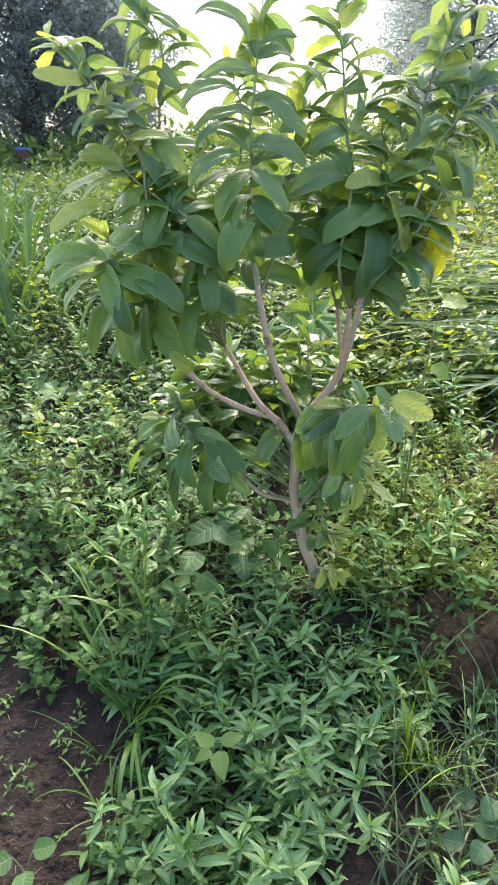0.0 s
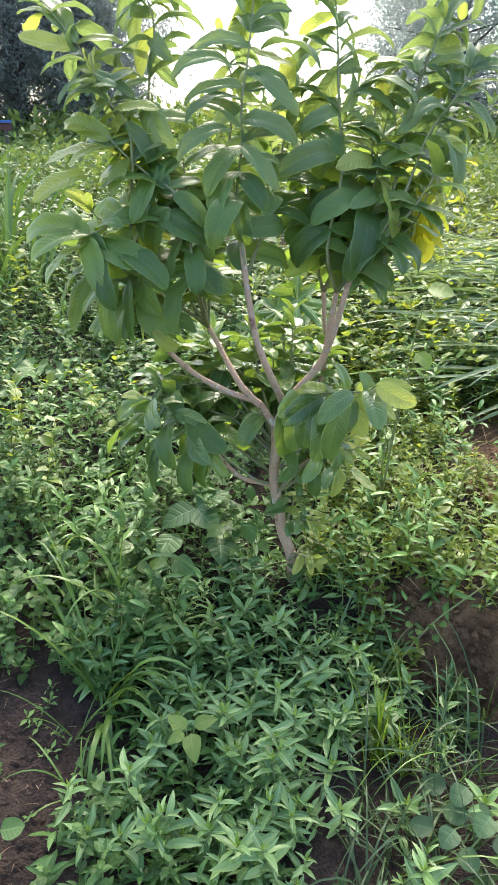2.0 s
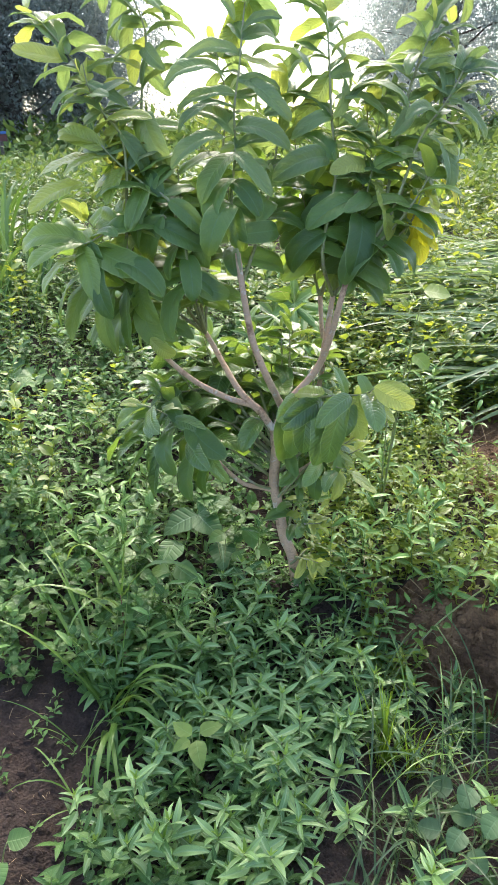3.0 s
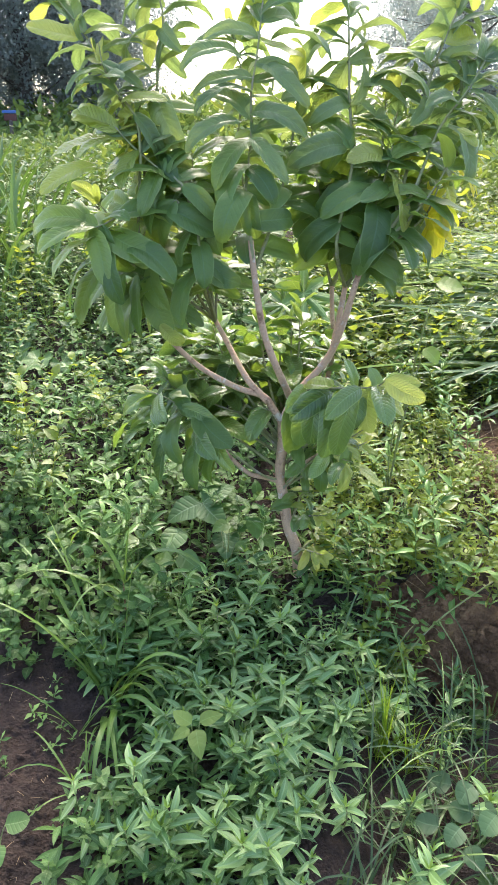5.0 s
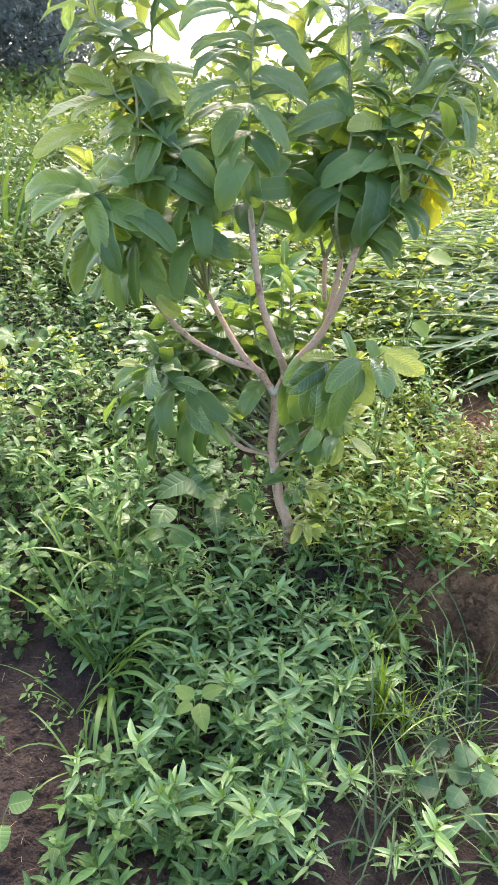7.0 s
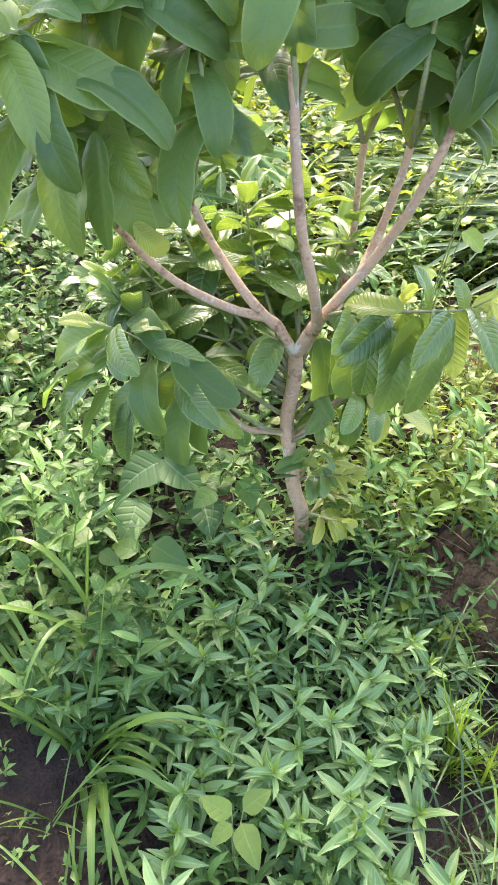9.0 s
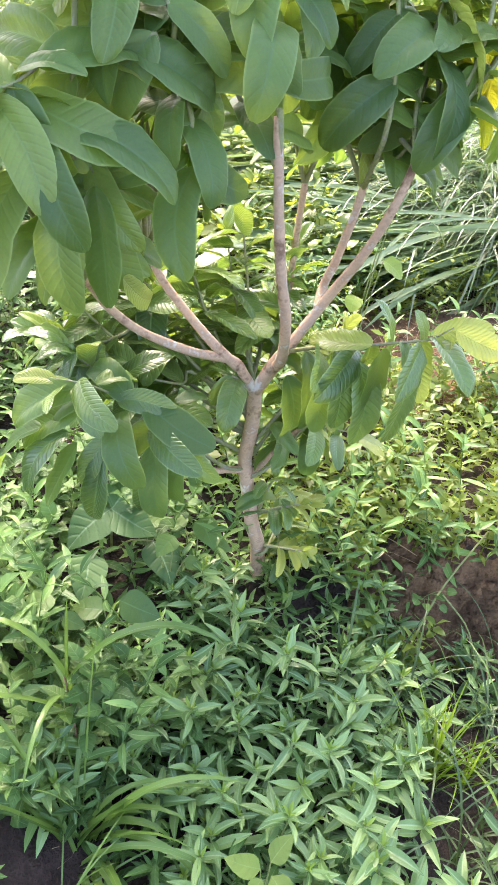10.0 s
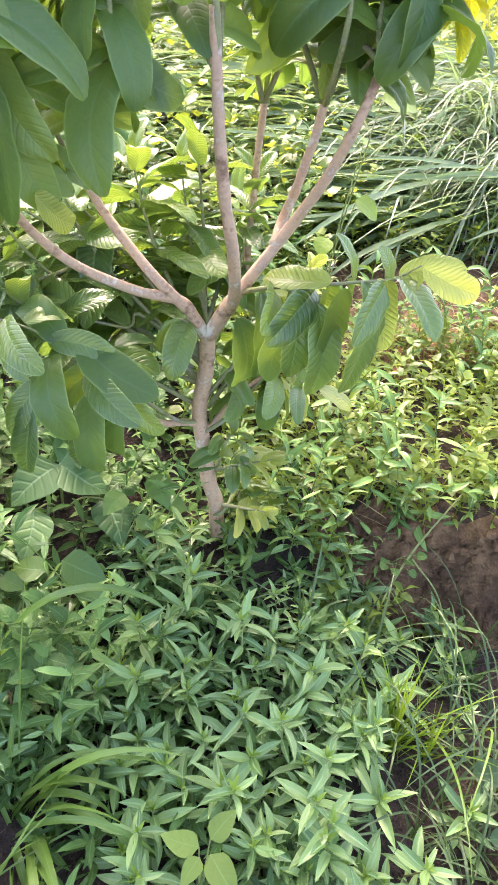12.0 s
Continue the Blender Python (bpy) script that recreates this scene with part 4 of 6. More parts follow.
# twigs and leaves at the back of the crown
for points in (
    [(-0.050, 1.785, 0.864), (-0.100, 1.815, 1.056), (-0.130, 1.846, 1.227)],
    [(0.080, 1.555, 1.052), (0.040, 1.700, 1.160), (0.020, 1.772, 1.304)],
    [(0.254, 1.864, 0.948), (0.200, 1.892, 1.130), (0.160, 1.893, 1.290)],
    [(0.290, 1.707, 0.980), (0.370, 1.782, 1.124), (0.420, 1.816, 1.226)],
    [(-0.165, 1.653, 0.867), (-0.260, 1.637, 1.016), (-0.330, 1.689, 1.179)],
    [(0.327, 1.615, 1.065), (0.440, 1.649, 1.177), (0.520, 1.702, 1.300)],
    [(-0.050, 1.785, 0.864), (-0.200, 1.697, 1.019), (-0.300, 1.608, 1.195)],
):
    leafy_shoot(points, 7, 0.12, (0, 0, 1, 1), hang=0.5)

# side shoots that fill the back of the crown's right half
for points in (
    [(0.290, 1.707, 0.985), (0.345, 1.780, 1.150), (0.355, 1.820, 1.310), (0.355, 1.850, 1.440)],
    [(0.290, 1.707, 0.985), (0.230, 1.760, 1.130), (0.195, 1.790, 1.270), (0.180, 1.810, 1.390)],
    [(0.290, 1.707, 0.985), (0.290, 1.790, 1.130), (0.280, 1.830, 1.270), (0.285, 1.850, 1.410)],
    [(0.254, 1.864, 0.955), (0.320, 1.870, 1.130), (0.370, 1.880, 1.300), (0.400, 1.890, 1.450)],
    [(0.085, 1.556, 1.042), (0.120, 1.680, 1.170), (0.145, 1.760, 1.330), (0.155, 1.800, 1.480)],
):
    leafy_shoot(points, 9, 0.125, (0, 0, 0, 1), start=0.34, hang=0.45, spread=72)

# golden leaves on the crown's right edge, their sun glow put into the colour
twig = crown_twig([(0.327, 1.615, 1.065), (0.424, 1.69, 1.123), (0.469, 1.70, 1.171), (0.501, 1.705, 1.278), (0.542, 1.705, 1.294)], 0, 0.0040)
crown_leaves(twig, [
    ((0.46, 1.700, 1.187), (0.499, 1.712, 1.214), 3),
    ((0.469, 1.700, 1.199), (0.506, 1.675, 1.123), 3),
    ((0.475, 1.700, 1.157), (0.452, 1.712, 1.095), 3),
    ((0.475, 1.700, 1.125), (0.487, 1.675, 1.091), 3),
    ((0.48, 1.700, 1.144), (0.53, 1.712, 1.104), 3),
    ((0.469, 1.700, 1.109), (0.472, 1.675, 1.061), 3),
    ((0.497, 1.700, 1.319), (0.537, 1.712, 1.228), 0),
    ((0.545, 1.700, 1.289), (0.588, 1.675, 1.287), 3),
    ((0.541, 1.700, 1.248), (0.572, 1.712, 1.203), 3),
    ((0.501, 1.700, 1.338), (0.548, 1.675, 1.31), 2),
    ((0.543, 1.700, 1.28), (0.577, 1.712, 1.27), 3),
    ((0.497, 1.700, 1.165), (0.521, 1.712, 1.126), 3),
], 1.0, 1.10)

# lower shoots round the trunk
leafy_shoot([(0.130, 1.753, 0.532), (0.000, 1.839, 0.606), (-0.140, 1.857, 0.637), (-0.240, 1.855, 0.687)], 7, 0.12, (0, 0, 1, 1), start=0.3, hang=0.72)
leafy_shoot([(0.150, 1.759, 0.602), (0.220, 1.896, 0.669), (0.270, 1.990, 0.774)], 6, 0.12, (0, 1, 1), start=0.3, hang=0.60)
leafy_shoot([(0.140, 1.741, 0.561), (0.060, 1.856, 0.667), (-0.030, 1.941, 0.752), (-0.080, 1.978, 0.814)], 8, 0.125, (0, 0, 1, 1, 1), start=0.3, hang=0.72)
leafy_shoot([(0.050, 1.866, 0.668), (-0.080, 1.913, 0.730), (-0.180, 1.929, 0.791)], 7, 0.125, (0, 0, 1), start=0.25, hang=0.72)
leafy_shoot([(0.020, 1.904, 0.700), (-0.120, 1.815, 0.685), (-0.200, 1.774, 0.703)], 6, 0.12, (0, 0, 1), start=0.25, hang=0.72)
leafy_shoot([(0.160, 1.740, 0.581), (0.150, 1.884, 0.709), (0.140, 1.966, 0.853)], 7, 0.125, (0, 0, 1, 1), start=0.3, hang=0.60)

leafy_shoot([(0.145, 1.750, 0.500), (0.050, 1.900, 0.620), (0.000, 2.000, 0.740)], 8, 0.125, (0, 0, 1), start=0.3, hang=0.60)
leafy_shoot([(0.150, 1.750, 0.550), (0.120, 1.950, 0.630), (0.170, 2.080, 0.720)], 8, 0.12, (0, 0, 1), start=0.3, hang=0.55)
leafy_shoot([(0.145, 1.745, 0.500), (-0.050, 1.860, 0.560), (-0.200, 1.950, 0.660)], 9, 0.12, (0, 0, 1, 1), start=0.3, hang=0.65)
leafy_shoot([(0.160, 1.740, 0.450), (0.260, 1.800, 0.540), (0.340, 1.850, 0.640)], 8, 0.11, (0, 1, 2), start=0.3, hang=0.6)

for points in (
    [(0.145, 1.745, 0.560), (0.075, 1.870, 0.730), (0.045, 1.930, 0.870)],
    [(0.145, 1.745, 0.540), (-0.020, 1.860, 0.700), (-0.090, 1.910, 0.840)],
    [(0.140, 1.740, 0.520), (-0.110, 1.840, 0.690), (-0.210, 1.870, 0.830)],
    [(0.150, 1.745, 0.560), (0.170, 1.880, 0.740), (0.165, 1.950, 0.880)],
    [(0.155, 1.740, 0.560), (0.240, 1.860, 0.700), (0.275, 1.930, 0.830)],
    [(0.145, 1.745, 0.500), (-0.060, 1.960, 0.660), (-0.140, 2.060, 0.790)],
    [(0.150, 1.745, 0.520), (0.110, 2.000, 0.660), (0.090, 2.100, 0.790)],
    [(0.140, 1.735, 0.460), (-0.060, 1.760, 0.590), (-0.190, 1.760, 0.700)],
):
    leafy_shoot(points, 7, 0.125, (4, 4, 4), start=0.35, hang=0.35, spread=78)
# backlit shoots right of the trunk: sunlight given by yellow leaf colours
for points in (
    [(0.155, 1.735, 0.480), (0.290, 1.790, 0.600), (0.370, 1.820, 0.690)],
    [(0.155, 1.735, 0.430), (0.270, 1.740, 0.520), (0.370, 1.740, 0.600)],
    [(0.150, 1.735, 0.400), (0.270, 1.780, 0.470), (0.390, 1.800, 0.540)],
):
    leafy_shoot(points, 7, 0.080, (4, 2, 2), start=0.4, hang=0.55, spread=70)
leafy_shoot([(0.178, 1.732, 0.300), (0.225, 1.700, 0.335), (0.285, 1.685, 0.350)], 5, 0.070, (4, 4, 2), start=0.35, hang=0.35)
leafy_shoot([(0.196, 1.742, 0.200), (0.240, 1.690, 0.225), (0.275, 1.660, 0.235)], 4, 0.065, (4, 2, 2), start=0.4, hang=0.45)


# ---- weeds ----
LANCE_SHAPES = [leaf_shape("lance", b, f, 0.0, 5, 2, i) for i, (b, f) in enumerate(((0.5, 0.3), (0.9, 0.4), (0.2, 0.25), (1.2, 0.35)))]
OVATE_SHAPES = [leaf_shape("ovate", b, f, 0.03, 5, 2, i) for i, (b, f) in enumerate(((0.4, 0.2), (0.8, 0.3), (1.1, 0.15)))]
SMALL_SHAPES = [leaf_shape("small", b, 0.3, 0.0, 2, 2, i) for i, b in enumerate((0.3, 0.8))]


def spray(seed, leaflets=8):
    """A small twig end of far foliage: a few leaflets round one point."""
    r = random.Random(seed)
    v, f, u = [], [], []
    for k in range(leaflets):
        m = frame_to((r.gauss(0, .5), r.gauss(0, .5), r.gauss(0, .4)), (r.gauss(0, .9), r.gauss(0, .9), r.gauss(-.4, .6)), (r.gauss(0, .6), r.gauss(0, .6), 1))
        m = Matrix.Translation(m.translation) @ m.to_3x3().normalized().to_4x4()
        n = len(v)
        for x, y in ((0, 0), (-0.13, 0.27), (0, 0.58), (0.13, 0.27)):
            v.append(tuple(m @ Vector((x, y, 0))))
            u.append((0.5 + x, y))
        f.append((n, n + 3, n + 2, n + 1))
    return np.array(v), f, np.array(u)


SPRAYS = [spray(i) for i in range(6)]
QUAD_LEAF = [(np.array([(0, 0, 0), (-w, 0.45, 0.05), (0, 1, 0), (w, 0.45, -0.05)]), [(0, 3, 2, 1)], np.array([(0.5, 0), (0, 0.45), (0.5, 1), (1, 0.45)])) for w in (0.19, 0.26)]
LITE_SHAPES = [leaf_shape("lance", 0.6, 0.3, 0.0, 3, 2, 0), leaf_shape("ovate", 0.6, 0.25, 0.0, 3, 2, 1), leaf_shape("small", 0.4, 0.3, 0.0, 2, 2, 2)]
LANCE_MESHES = shared_leaves("lance", 6, LANCE, bend=(0.2, 1.3), fold=(0.25, 0.6), wave=0.012, nl=7, nw=2)
TIP_MESHES = shared_leaves("lance", 3, TIP, bend=(-0.3, 0.3), fold=(0.4, 0.6), nl=4, nw=2)
BROAD_MESHES = shared_leaves("ovate", 5, BROAD, bend=(0.3, 1.1), fold=(0.05, 0.3), wave=0.03, nl=7, nw=4)


def plant_plan(r, height, nodes, size, droop, tip=True, twist=1.5708, crowd=1.35, lift=0.55):
    """A stem and its leaf pairs: the path, and (pose, is_tip) for each leaf."""
    lean = Vector((r.uniform(-.35, .35), r.uniform(-.35, .35), 1)).normalized()
    bow = Vector((r.uniform(-.2, .2), r.uniform(-.2, .2), 0)) * height
    path = [lean * height * s + bow * s * s for s in (0, 0.33, 0.66, 1)]
    turn, leaves = r.uniform(0, 6.28), []
    for i in range(nodes):
        s = 1 - (1 - (i + 0.5) / nodes) ** crowd
        p = lean * height * s + bow * s * s
        for k in (0, 1):
            a = turn + i * twist + k * math.pi + r.uniform(-.25, .25)
            rise = lift * s - droop + r.uniform(-.35, .35)
            d = Vector((math.cos(a), math.sin(a), rise)).normalized()
            length = size * r.uniform(0.62, 1.2) * (1.0 - 0.15 * s ** 5)
            leaves.append((frame_to(p, p + d * length, (0, 0, 1) if abs(d.z) < 0.8 else (math.cos(a), math.sin(a), 0.5), r.uniform(-.55, .55)), False))
    if tip:
        p = path[-1]
        for k in range(4):
            a = turn + 0.8 + k * 1.5708
            d = Vector((math.cos(a) * 0.6, math.sin(a) * 0.6, 1)).normalized()
            leaves.append((frame_to(p, p + d * size * r.uniform(0.22, 0.42), (-d.x, -d.y, 0.3)), True))
    return path, leaves


def weed_thing(name, label, category, group, plan, meshes, stem_radius):
    ob = tagged(new(name), label, category, group)
    path, leaves = plan
    v, f = tube(smooth_path(path, 2), [stem_radius * (1 - 0.09 * i) for i in range(7)], 5)
    mesh_object("stem", v, f, None, STEM, ob)
    r = random.Random(len(leaves))
    for m, is_tip in leaves:
        leaf_object(r.choice(TIP_MESHES if is_tip else meshes), m, ob)
    return ob


def bare(x, y):
    """Soil without growth: the trodden strip, the bank's face, the path."""
    n = 0.10 * noise.noise((x * 4, y * 4, 8))
    if x < -0.24 + n and 0.3 < y < 1.36 + n - 0.10 * (x + 0.5):
        return True
    if 0.45 + n < x < 0.90 + n and 1.52 + 0.6 * n < bank_y(x, y) < 1.66 + 0.4 * n:
        return True
    if 0.78 + n < x < 1.7 and 2.34 + n < y < 2.74 + n:
        return True
    return False


CLEAR = ((-0.11, 1.83, 0.10), (0.28, 1.66, 0.07), (-0.11, 1.72, 0.09), (-0.235, 1.27, 0.11), (-0.19, 1.17, 0.07), (0.465, 1.27, 0.085), (0.02, 1.10, 0.09), (-0.37, 0.9, 0.08), (-1.03, 2.77, 0.12), (0.525, 1.27, 0.05))


def taken(x, y):
    """Ground that belongs to a single plant or tuft."""
    return any((x - a) ** 2 + (y - b) ** 2 < r * r for a, b, r in CLEAR)


def stand(x, y, turn, scale=1.0, sink=0.01):
    return Matrix.Translation((x, y, ground_z(x, y) - sink)) @ Matrix.Rotation(turn, 4, "Z") @ Matrix.Diagonal((scale, scale, scale, 1))


# lance-leaved weeds in front of the sapling
lance_proto = []
for i in range(14):
    r = random.Random(100 + i)
    h = r.uniform(0.07, 0.15)
    lance_proto.append(weed_thing("lance_weed", "low weed with narrow pointed green leaves in crossed pairs", "weed", "lance-leaved weeds under the sapling",
                                  plant_plan(r, h, 6 if h < 0.11 else 7, 0.066, 0.50, crowd=1.6, lift=0.95), LANCE_MESHES, 0.0022))
spots, tries = [], 0
while len(spots) < 265 and tries < 16000:
    tries += 1
    x, y = rng.uniform(-0.30, 0.72), rng.uniform(0.86, 1.74)
    if x > (0.45 if y > 1.22 else 0.30) and y < 1.5 and rng.random() < 0.85:
        continue
    if bare(x, y) or taken(x, y) or (x - 0.2) ** 2 + (y - 1.74) ** 2 < 0.003 or (x > (0.42 if y > 1.22 else 0.27) + 0.05 * noise.noise((y * 5, 1, 4)) and noise.noise((x * 11, y * 11, 5)) < (-0.05 if 1.22 < y < 1.60 and x < 0.52 else 0.27)):
        continue
    if (x < -0.08 and y < 1.36 and noise.noise((x * 11, y * 11, 3)) < 0.22) or (x < 0.08 and y < 1.06 and noise.noise((x * 11, y * 11, 3)) < 0.25):
        continue
    if all((x - a) ** 2 + (y - b) ** 2 > 0.037 ** 2 for a, b in spots):
        spots.append((x, y))
for i, (x, y) in enumerate(spots):
    small = 0.62 if (x - 0.27) ** 2 + (y - 1.58) ** 2 < 0.015 or (x + 0.10) ** 2 + (y - 1.66) ** 2 < 0.02 else 1.0
    m = stand(x, y, rng.uniform(0, 6.28), small * rng.uniform(0.62, 1.22))
    if i < len(lance_proto):
        lance_proto[i].matrix_basis = m
    else:
        c = copy_thing(lance_proto[i % 14], m)
        s = m.to_scale()[0]
        c.scale = (s, s, s)

# broad-leaved weeds
broad_proto = []
for i in range(6):
    r = random.Random(300 + i)
    broad_proto.append(weed_thing("broad_weed", "weed with broad insect-bitten yellow-green leaves", "weed", "broad-leaved weeds",
                                  plant_plan(r, r.uniform(0.12, 0.28), 6, 0.050, 0.15, tip=False, twist=1.2), BROAD_MESHES, 0.0025))
spots, tries = [(-0.10, 0.98), (-0.02, 0.90), (-0.16, 0.90), (0.05, 1.00), (-0.06, 1.06), (-0.18, 1.04), (0.02, 0.84), (-0.24, 0.84), (-0.10, 0.84), (0.10, 0.92), (0.16, 0.86)], 0
while len(spots) < 74 and tries < 5000:
    tries += 1
    x, y = rng.uniform(-0.85, -0.18), rng.uniform(1.42, 2.15)
    if not bare(x, y) and not taken(x, y) and all((x - a) ** 2 + (y - b) ** 2 > 0.07 ** 2 for a, b in spots):
        spots.append((x, y))
for i, (x, y) in enumerate(spots):
    m = stand(x, y, rng.uniform(0, 6.28), rng.uniform(0.65, 1.1) * (0.72 if y < 1.2 else 1.0))
    if i < 6:
        broad_proto[i].matrix_basis = m
    else:
        c = copy_thing(broad_proto[i % 6], m)
        s = m.to_scale()[0]
        c.scale = (s, s, s)


def weed_mass(name, label, material, shapes, region, spacing, height, size, nodes, seed, keep=None, droop=0.1, on_bare=False, low=False):
    """A stretch of ground filled with small weeds, too many to count."""
    r = random.Random(seed)
    plans = [plant_plan(r, height * r.uniform(0.6, 1.35), nodes, size, droop, tip=False, twist=1.1) for _ in range(12)]
    heap = Heap()
    x0, x1, y0, y1 = region
    y = y0
    while y < y1:
        x = x0
        while x < x1:
            px, py = x + r.uniform(-.5, .5) * spacing, y + r.uniform(-.5, .5) * spacing
            x += spacing
            if bare(px, py) != on_bare or (taken(px, py) and not low) or (keep and not keep(px, py)):
                continue
            m = stand(px, py, r.uniform(0, 6.28), r.uniform(0.7, 1.3))
            path, leaves = r.choice(plans)
            heap.tube([m @ p for p in path], [0.0018, 0.0016, 0.0013, 0.0008], 3)
            for lm, _ in leaves:
                heap.add(r.choice(shapes), m @ lm)
        y += spacing
    return tagged(heap.build(name, material), label, "weeds", kind="stuff")


def fill(px, py):
    return noise.noise((px * 1.7, py * 1.7, 3)) > -0.35


def patch(k, low):
    return lambda x, y: noise.noise((x * 1.6 + k, y * 1.6, k)) > low


def wedge(x, y):
    return x > -0.55 - 0.42 * y and (y > 1.75 or x < -0.05)


weed_mass("weed_carpet", "thick carpet of mixed green weeds", BROAD_STUFF, OVATE_SHAPES, (-1.9, 0.30, 1.40, 4.6), 0.084, 0.20, 0.044, 8, 11,
          lambda x, y: wedge(x, y) and patch(3, -0.15)(x, y))
weed_mass("lance_weed_carpet", "thick stand of narrow-leaved green weeds", LANCE_STUFF, LANCE_SHAPES, (-1.9, 0.30, 1.40, 4.6), 0.086, 0.25, 0.056, 8, 16,
          lambda x, y: wedge(x, y) and patch(9, -0.2)(x, y))
weed_mass("low_weed_carpet", "low small-leaved weeds over the soil", LANCE_STUFF, [SMALL_SHAPES[0], SMALL_SHAPES[1], LANCE_SHAPES[0]], (-1.9, 0.30, 1.38, 4.6), 0.070, 0.08, 0.035, 5, 17, wedge, low=True)
weed_mass("pale_tall_weeds", "taller weeds with pale yellow-green leaves", SUNNY_STUFF, OVATE_SHAPES + LANCE_SHAPES[:1], (-1.9, 0.2, 1.9, 4.6), 0.21, 0.36, 0.048, 10, 18,
          lambda x, y: wedge(x, y) and patch(21, -0.05)(x, y))
weed_mass("weed_undergrowth", "low undergrowth of small green weeds", BROAD_STUFF, LANCE_SHAPES, (-0.42, 0.9, 0.62, 1.80), 0.058, 0.07, 0.056, 5, 12,
          lambda x, y: x > -0.26 and x < (0.36 if y > 1.25 else 0.27), low=True)
weed_mass("sunlit_weeds", "dense yellow-green weeds with small leaves, sunlight in their colour", SUNNY_STUFF, LANCE_SHAPES[:2] + SMALL_SHAPES + OVATE_SHAPES[:1], (0.25, 2.4, 1.56, 2.95), 0.048, 0.16, 0.036, 9, 13,
          lambda x, y: x < 0.15 + 0.62 * y and not (x < 0.40 and y < 1.72))
weed_mass("lance_weeds_behind", "narrow-leaved green weeds behind the bank", LANCE_STUFF, LANCE_SHAPES, (0.25, 2.4, 1.64, 3.2), 0.080, 0.22, 0.058, 7, 19,
          lambda x, y: x < 0.15 + 0.62 * y and patch(5, -0.1)(x, y))
weed_mass("field_weeds", "dense tangle of yellow-green field weeds", SUNNY_STUFF, OVATE_SHAPES + LANCE_SHAPES[:2], (0.15, 1.15, 2.9, 4.5), 0.078, 0.22, 0.052, 8, 24,
          lambda x, y: x < 1.10 + 0.1 * noise.noise((y * 3, 7, 1)) and not ((x - 0.55) ** 2 + (y - 3.66) ** 2 < 0.03))
weed_mass("field_leaves", "dark green leaves in the field's tangle", BROAD_STUFF, OVATE_SHAPES, (0.15, 1.3, 2.9, 4.5), 0.10, 0.16, 0.055, 7, 25,
          lambda x, y: x < 1.15 and patch(13, -0.1)(x, y))
weed_mass("bank_weeds", "narrow-leaved weeds leaning over the bank's edge", LANCE_STUFF, LANCE_SHAPES, (0.38, 1.10, 1.60, 1.86), 0.074, 0.14, 0.060, 6, 20,
          lambda x, y: bank_y(x, y) > 1.65 and (x < 0.50 or noise.noise((x * 8, y * 8, 3)) > 0.0))
weed_mass("bank_face_weeds", "scattered narrow-leaved weeds rooted on the bank's face", LANCE_STUFF, LANCE_SHAPES, (0.40, 1.0, 1.50, 1.78), 0.062, 0.10, 0.058, 5, 23,
          lambda x, y: noise.noise((x * 9, y * 9, 13)) > 0.12, on_bare=True)
weed_mass("far_weeds", "overgrown field of mixed weeds", BUSH, LITE_SHAPES, (-1.4, 6.4, 3.3, 9.0), 0.13, 0.26, 0.065, 8, 14,
          lambda x, y: -0.3 - 0.25 * y < x < 0.40 + 0.72 * y)
weed_mass("far_left_weeds", "overgrown green field weeds", BROAD_STUFF, LITE_SHAPES, (-4.8, -0.2, 4.2, 8.5), 0.125, 0.36, 0.062, 8, 15,
          lambda x, y: x > -0.55 - 0.56 * y)


# ---- grasses ----
def blade(base, heading, length, width, rise, sag, segs=8, tip_turn=0.0):
    """One arching grass blade: vertices, faces and grid."""
    p, d = Vector(base), Vector((math.cos(heading) * math.cos(rise), math.sin(heading) * math.cos(rise), math.sin(rise)))
    verts, uvs, faces = [], [], []
    for i in range(segs + 1):
        s = i / segs
        side = d.cross(Vector((0, 0, 1)))
        side = side.normalized() if side.length > 0.02 else Vector((-math.sin(heading), math.cos(heading), 0))
        side = Matrix.Rotation(tip_turn * s, 3, d) @ side
        up = side.cross(d)
        w = width * (0.55 + 0.9 * s if s < 0.5 else 1.0) * (1 - s) ** 0.5 * 0.62 if s < 1 else 0.0004
        for u in (-1, 0, 1):
            verts.append(tuple(p + side * u * w + up * (0.35 * w if u else 0)))
            uvs.append((0.5 + u / 2, s))
        p = p + d * length / segs
        d = (d + Vector((0, 0, -1)) * sag / segs * (0.4 + 1.6 * s)).normalized()
    for i in range(segs):
        for k in (0, 1):
            a = i * 3 + k
            faces.append((a, a + 1, a + 4, a + 3))
    return np.array(verts), faces, np.array(uvs)


def grass_tuft(label, x, y, count, length, width, rise, sag, seed, parts=True, material=GRASS, heading=None, z=None):
    r = random.Random(seed)
    ob = tagged(new("grass_tuft"), label, "grass")
    ob.location = (x, y, ground_z(x, y) - 0.01 if z is None else z)
    heap = Heap()
    for i in range(count):
        a = r.uniform(0, 6.28) if heading is None else r.gauss(*heading)
        b = (r.gauss(0, 0.012), r.gauss(0, 0.012), 0)
        sh = blade(b, a, length * r.uniform(0.4, 1.25), width * r.uniform(0.7, 1.2), radians(r.uniform(*rise)), sag * r.uniform(0.5, 1.3), 9, r.uniform(-.8, .8))
        if parts:
            mesh_object("blade", sh[0], sh[1], sh[2], material, ob)
        else:
            heap.add(sh, Matrix.Identity(4))
    if not parts:
        tagged(heap.build("blade_mass", material, ob), kind="stuff")
    return ob


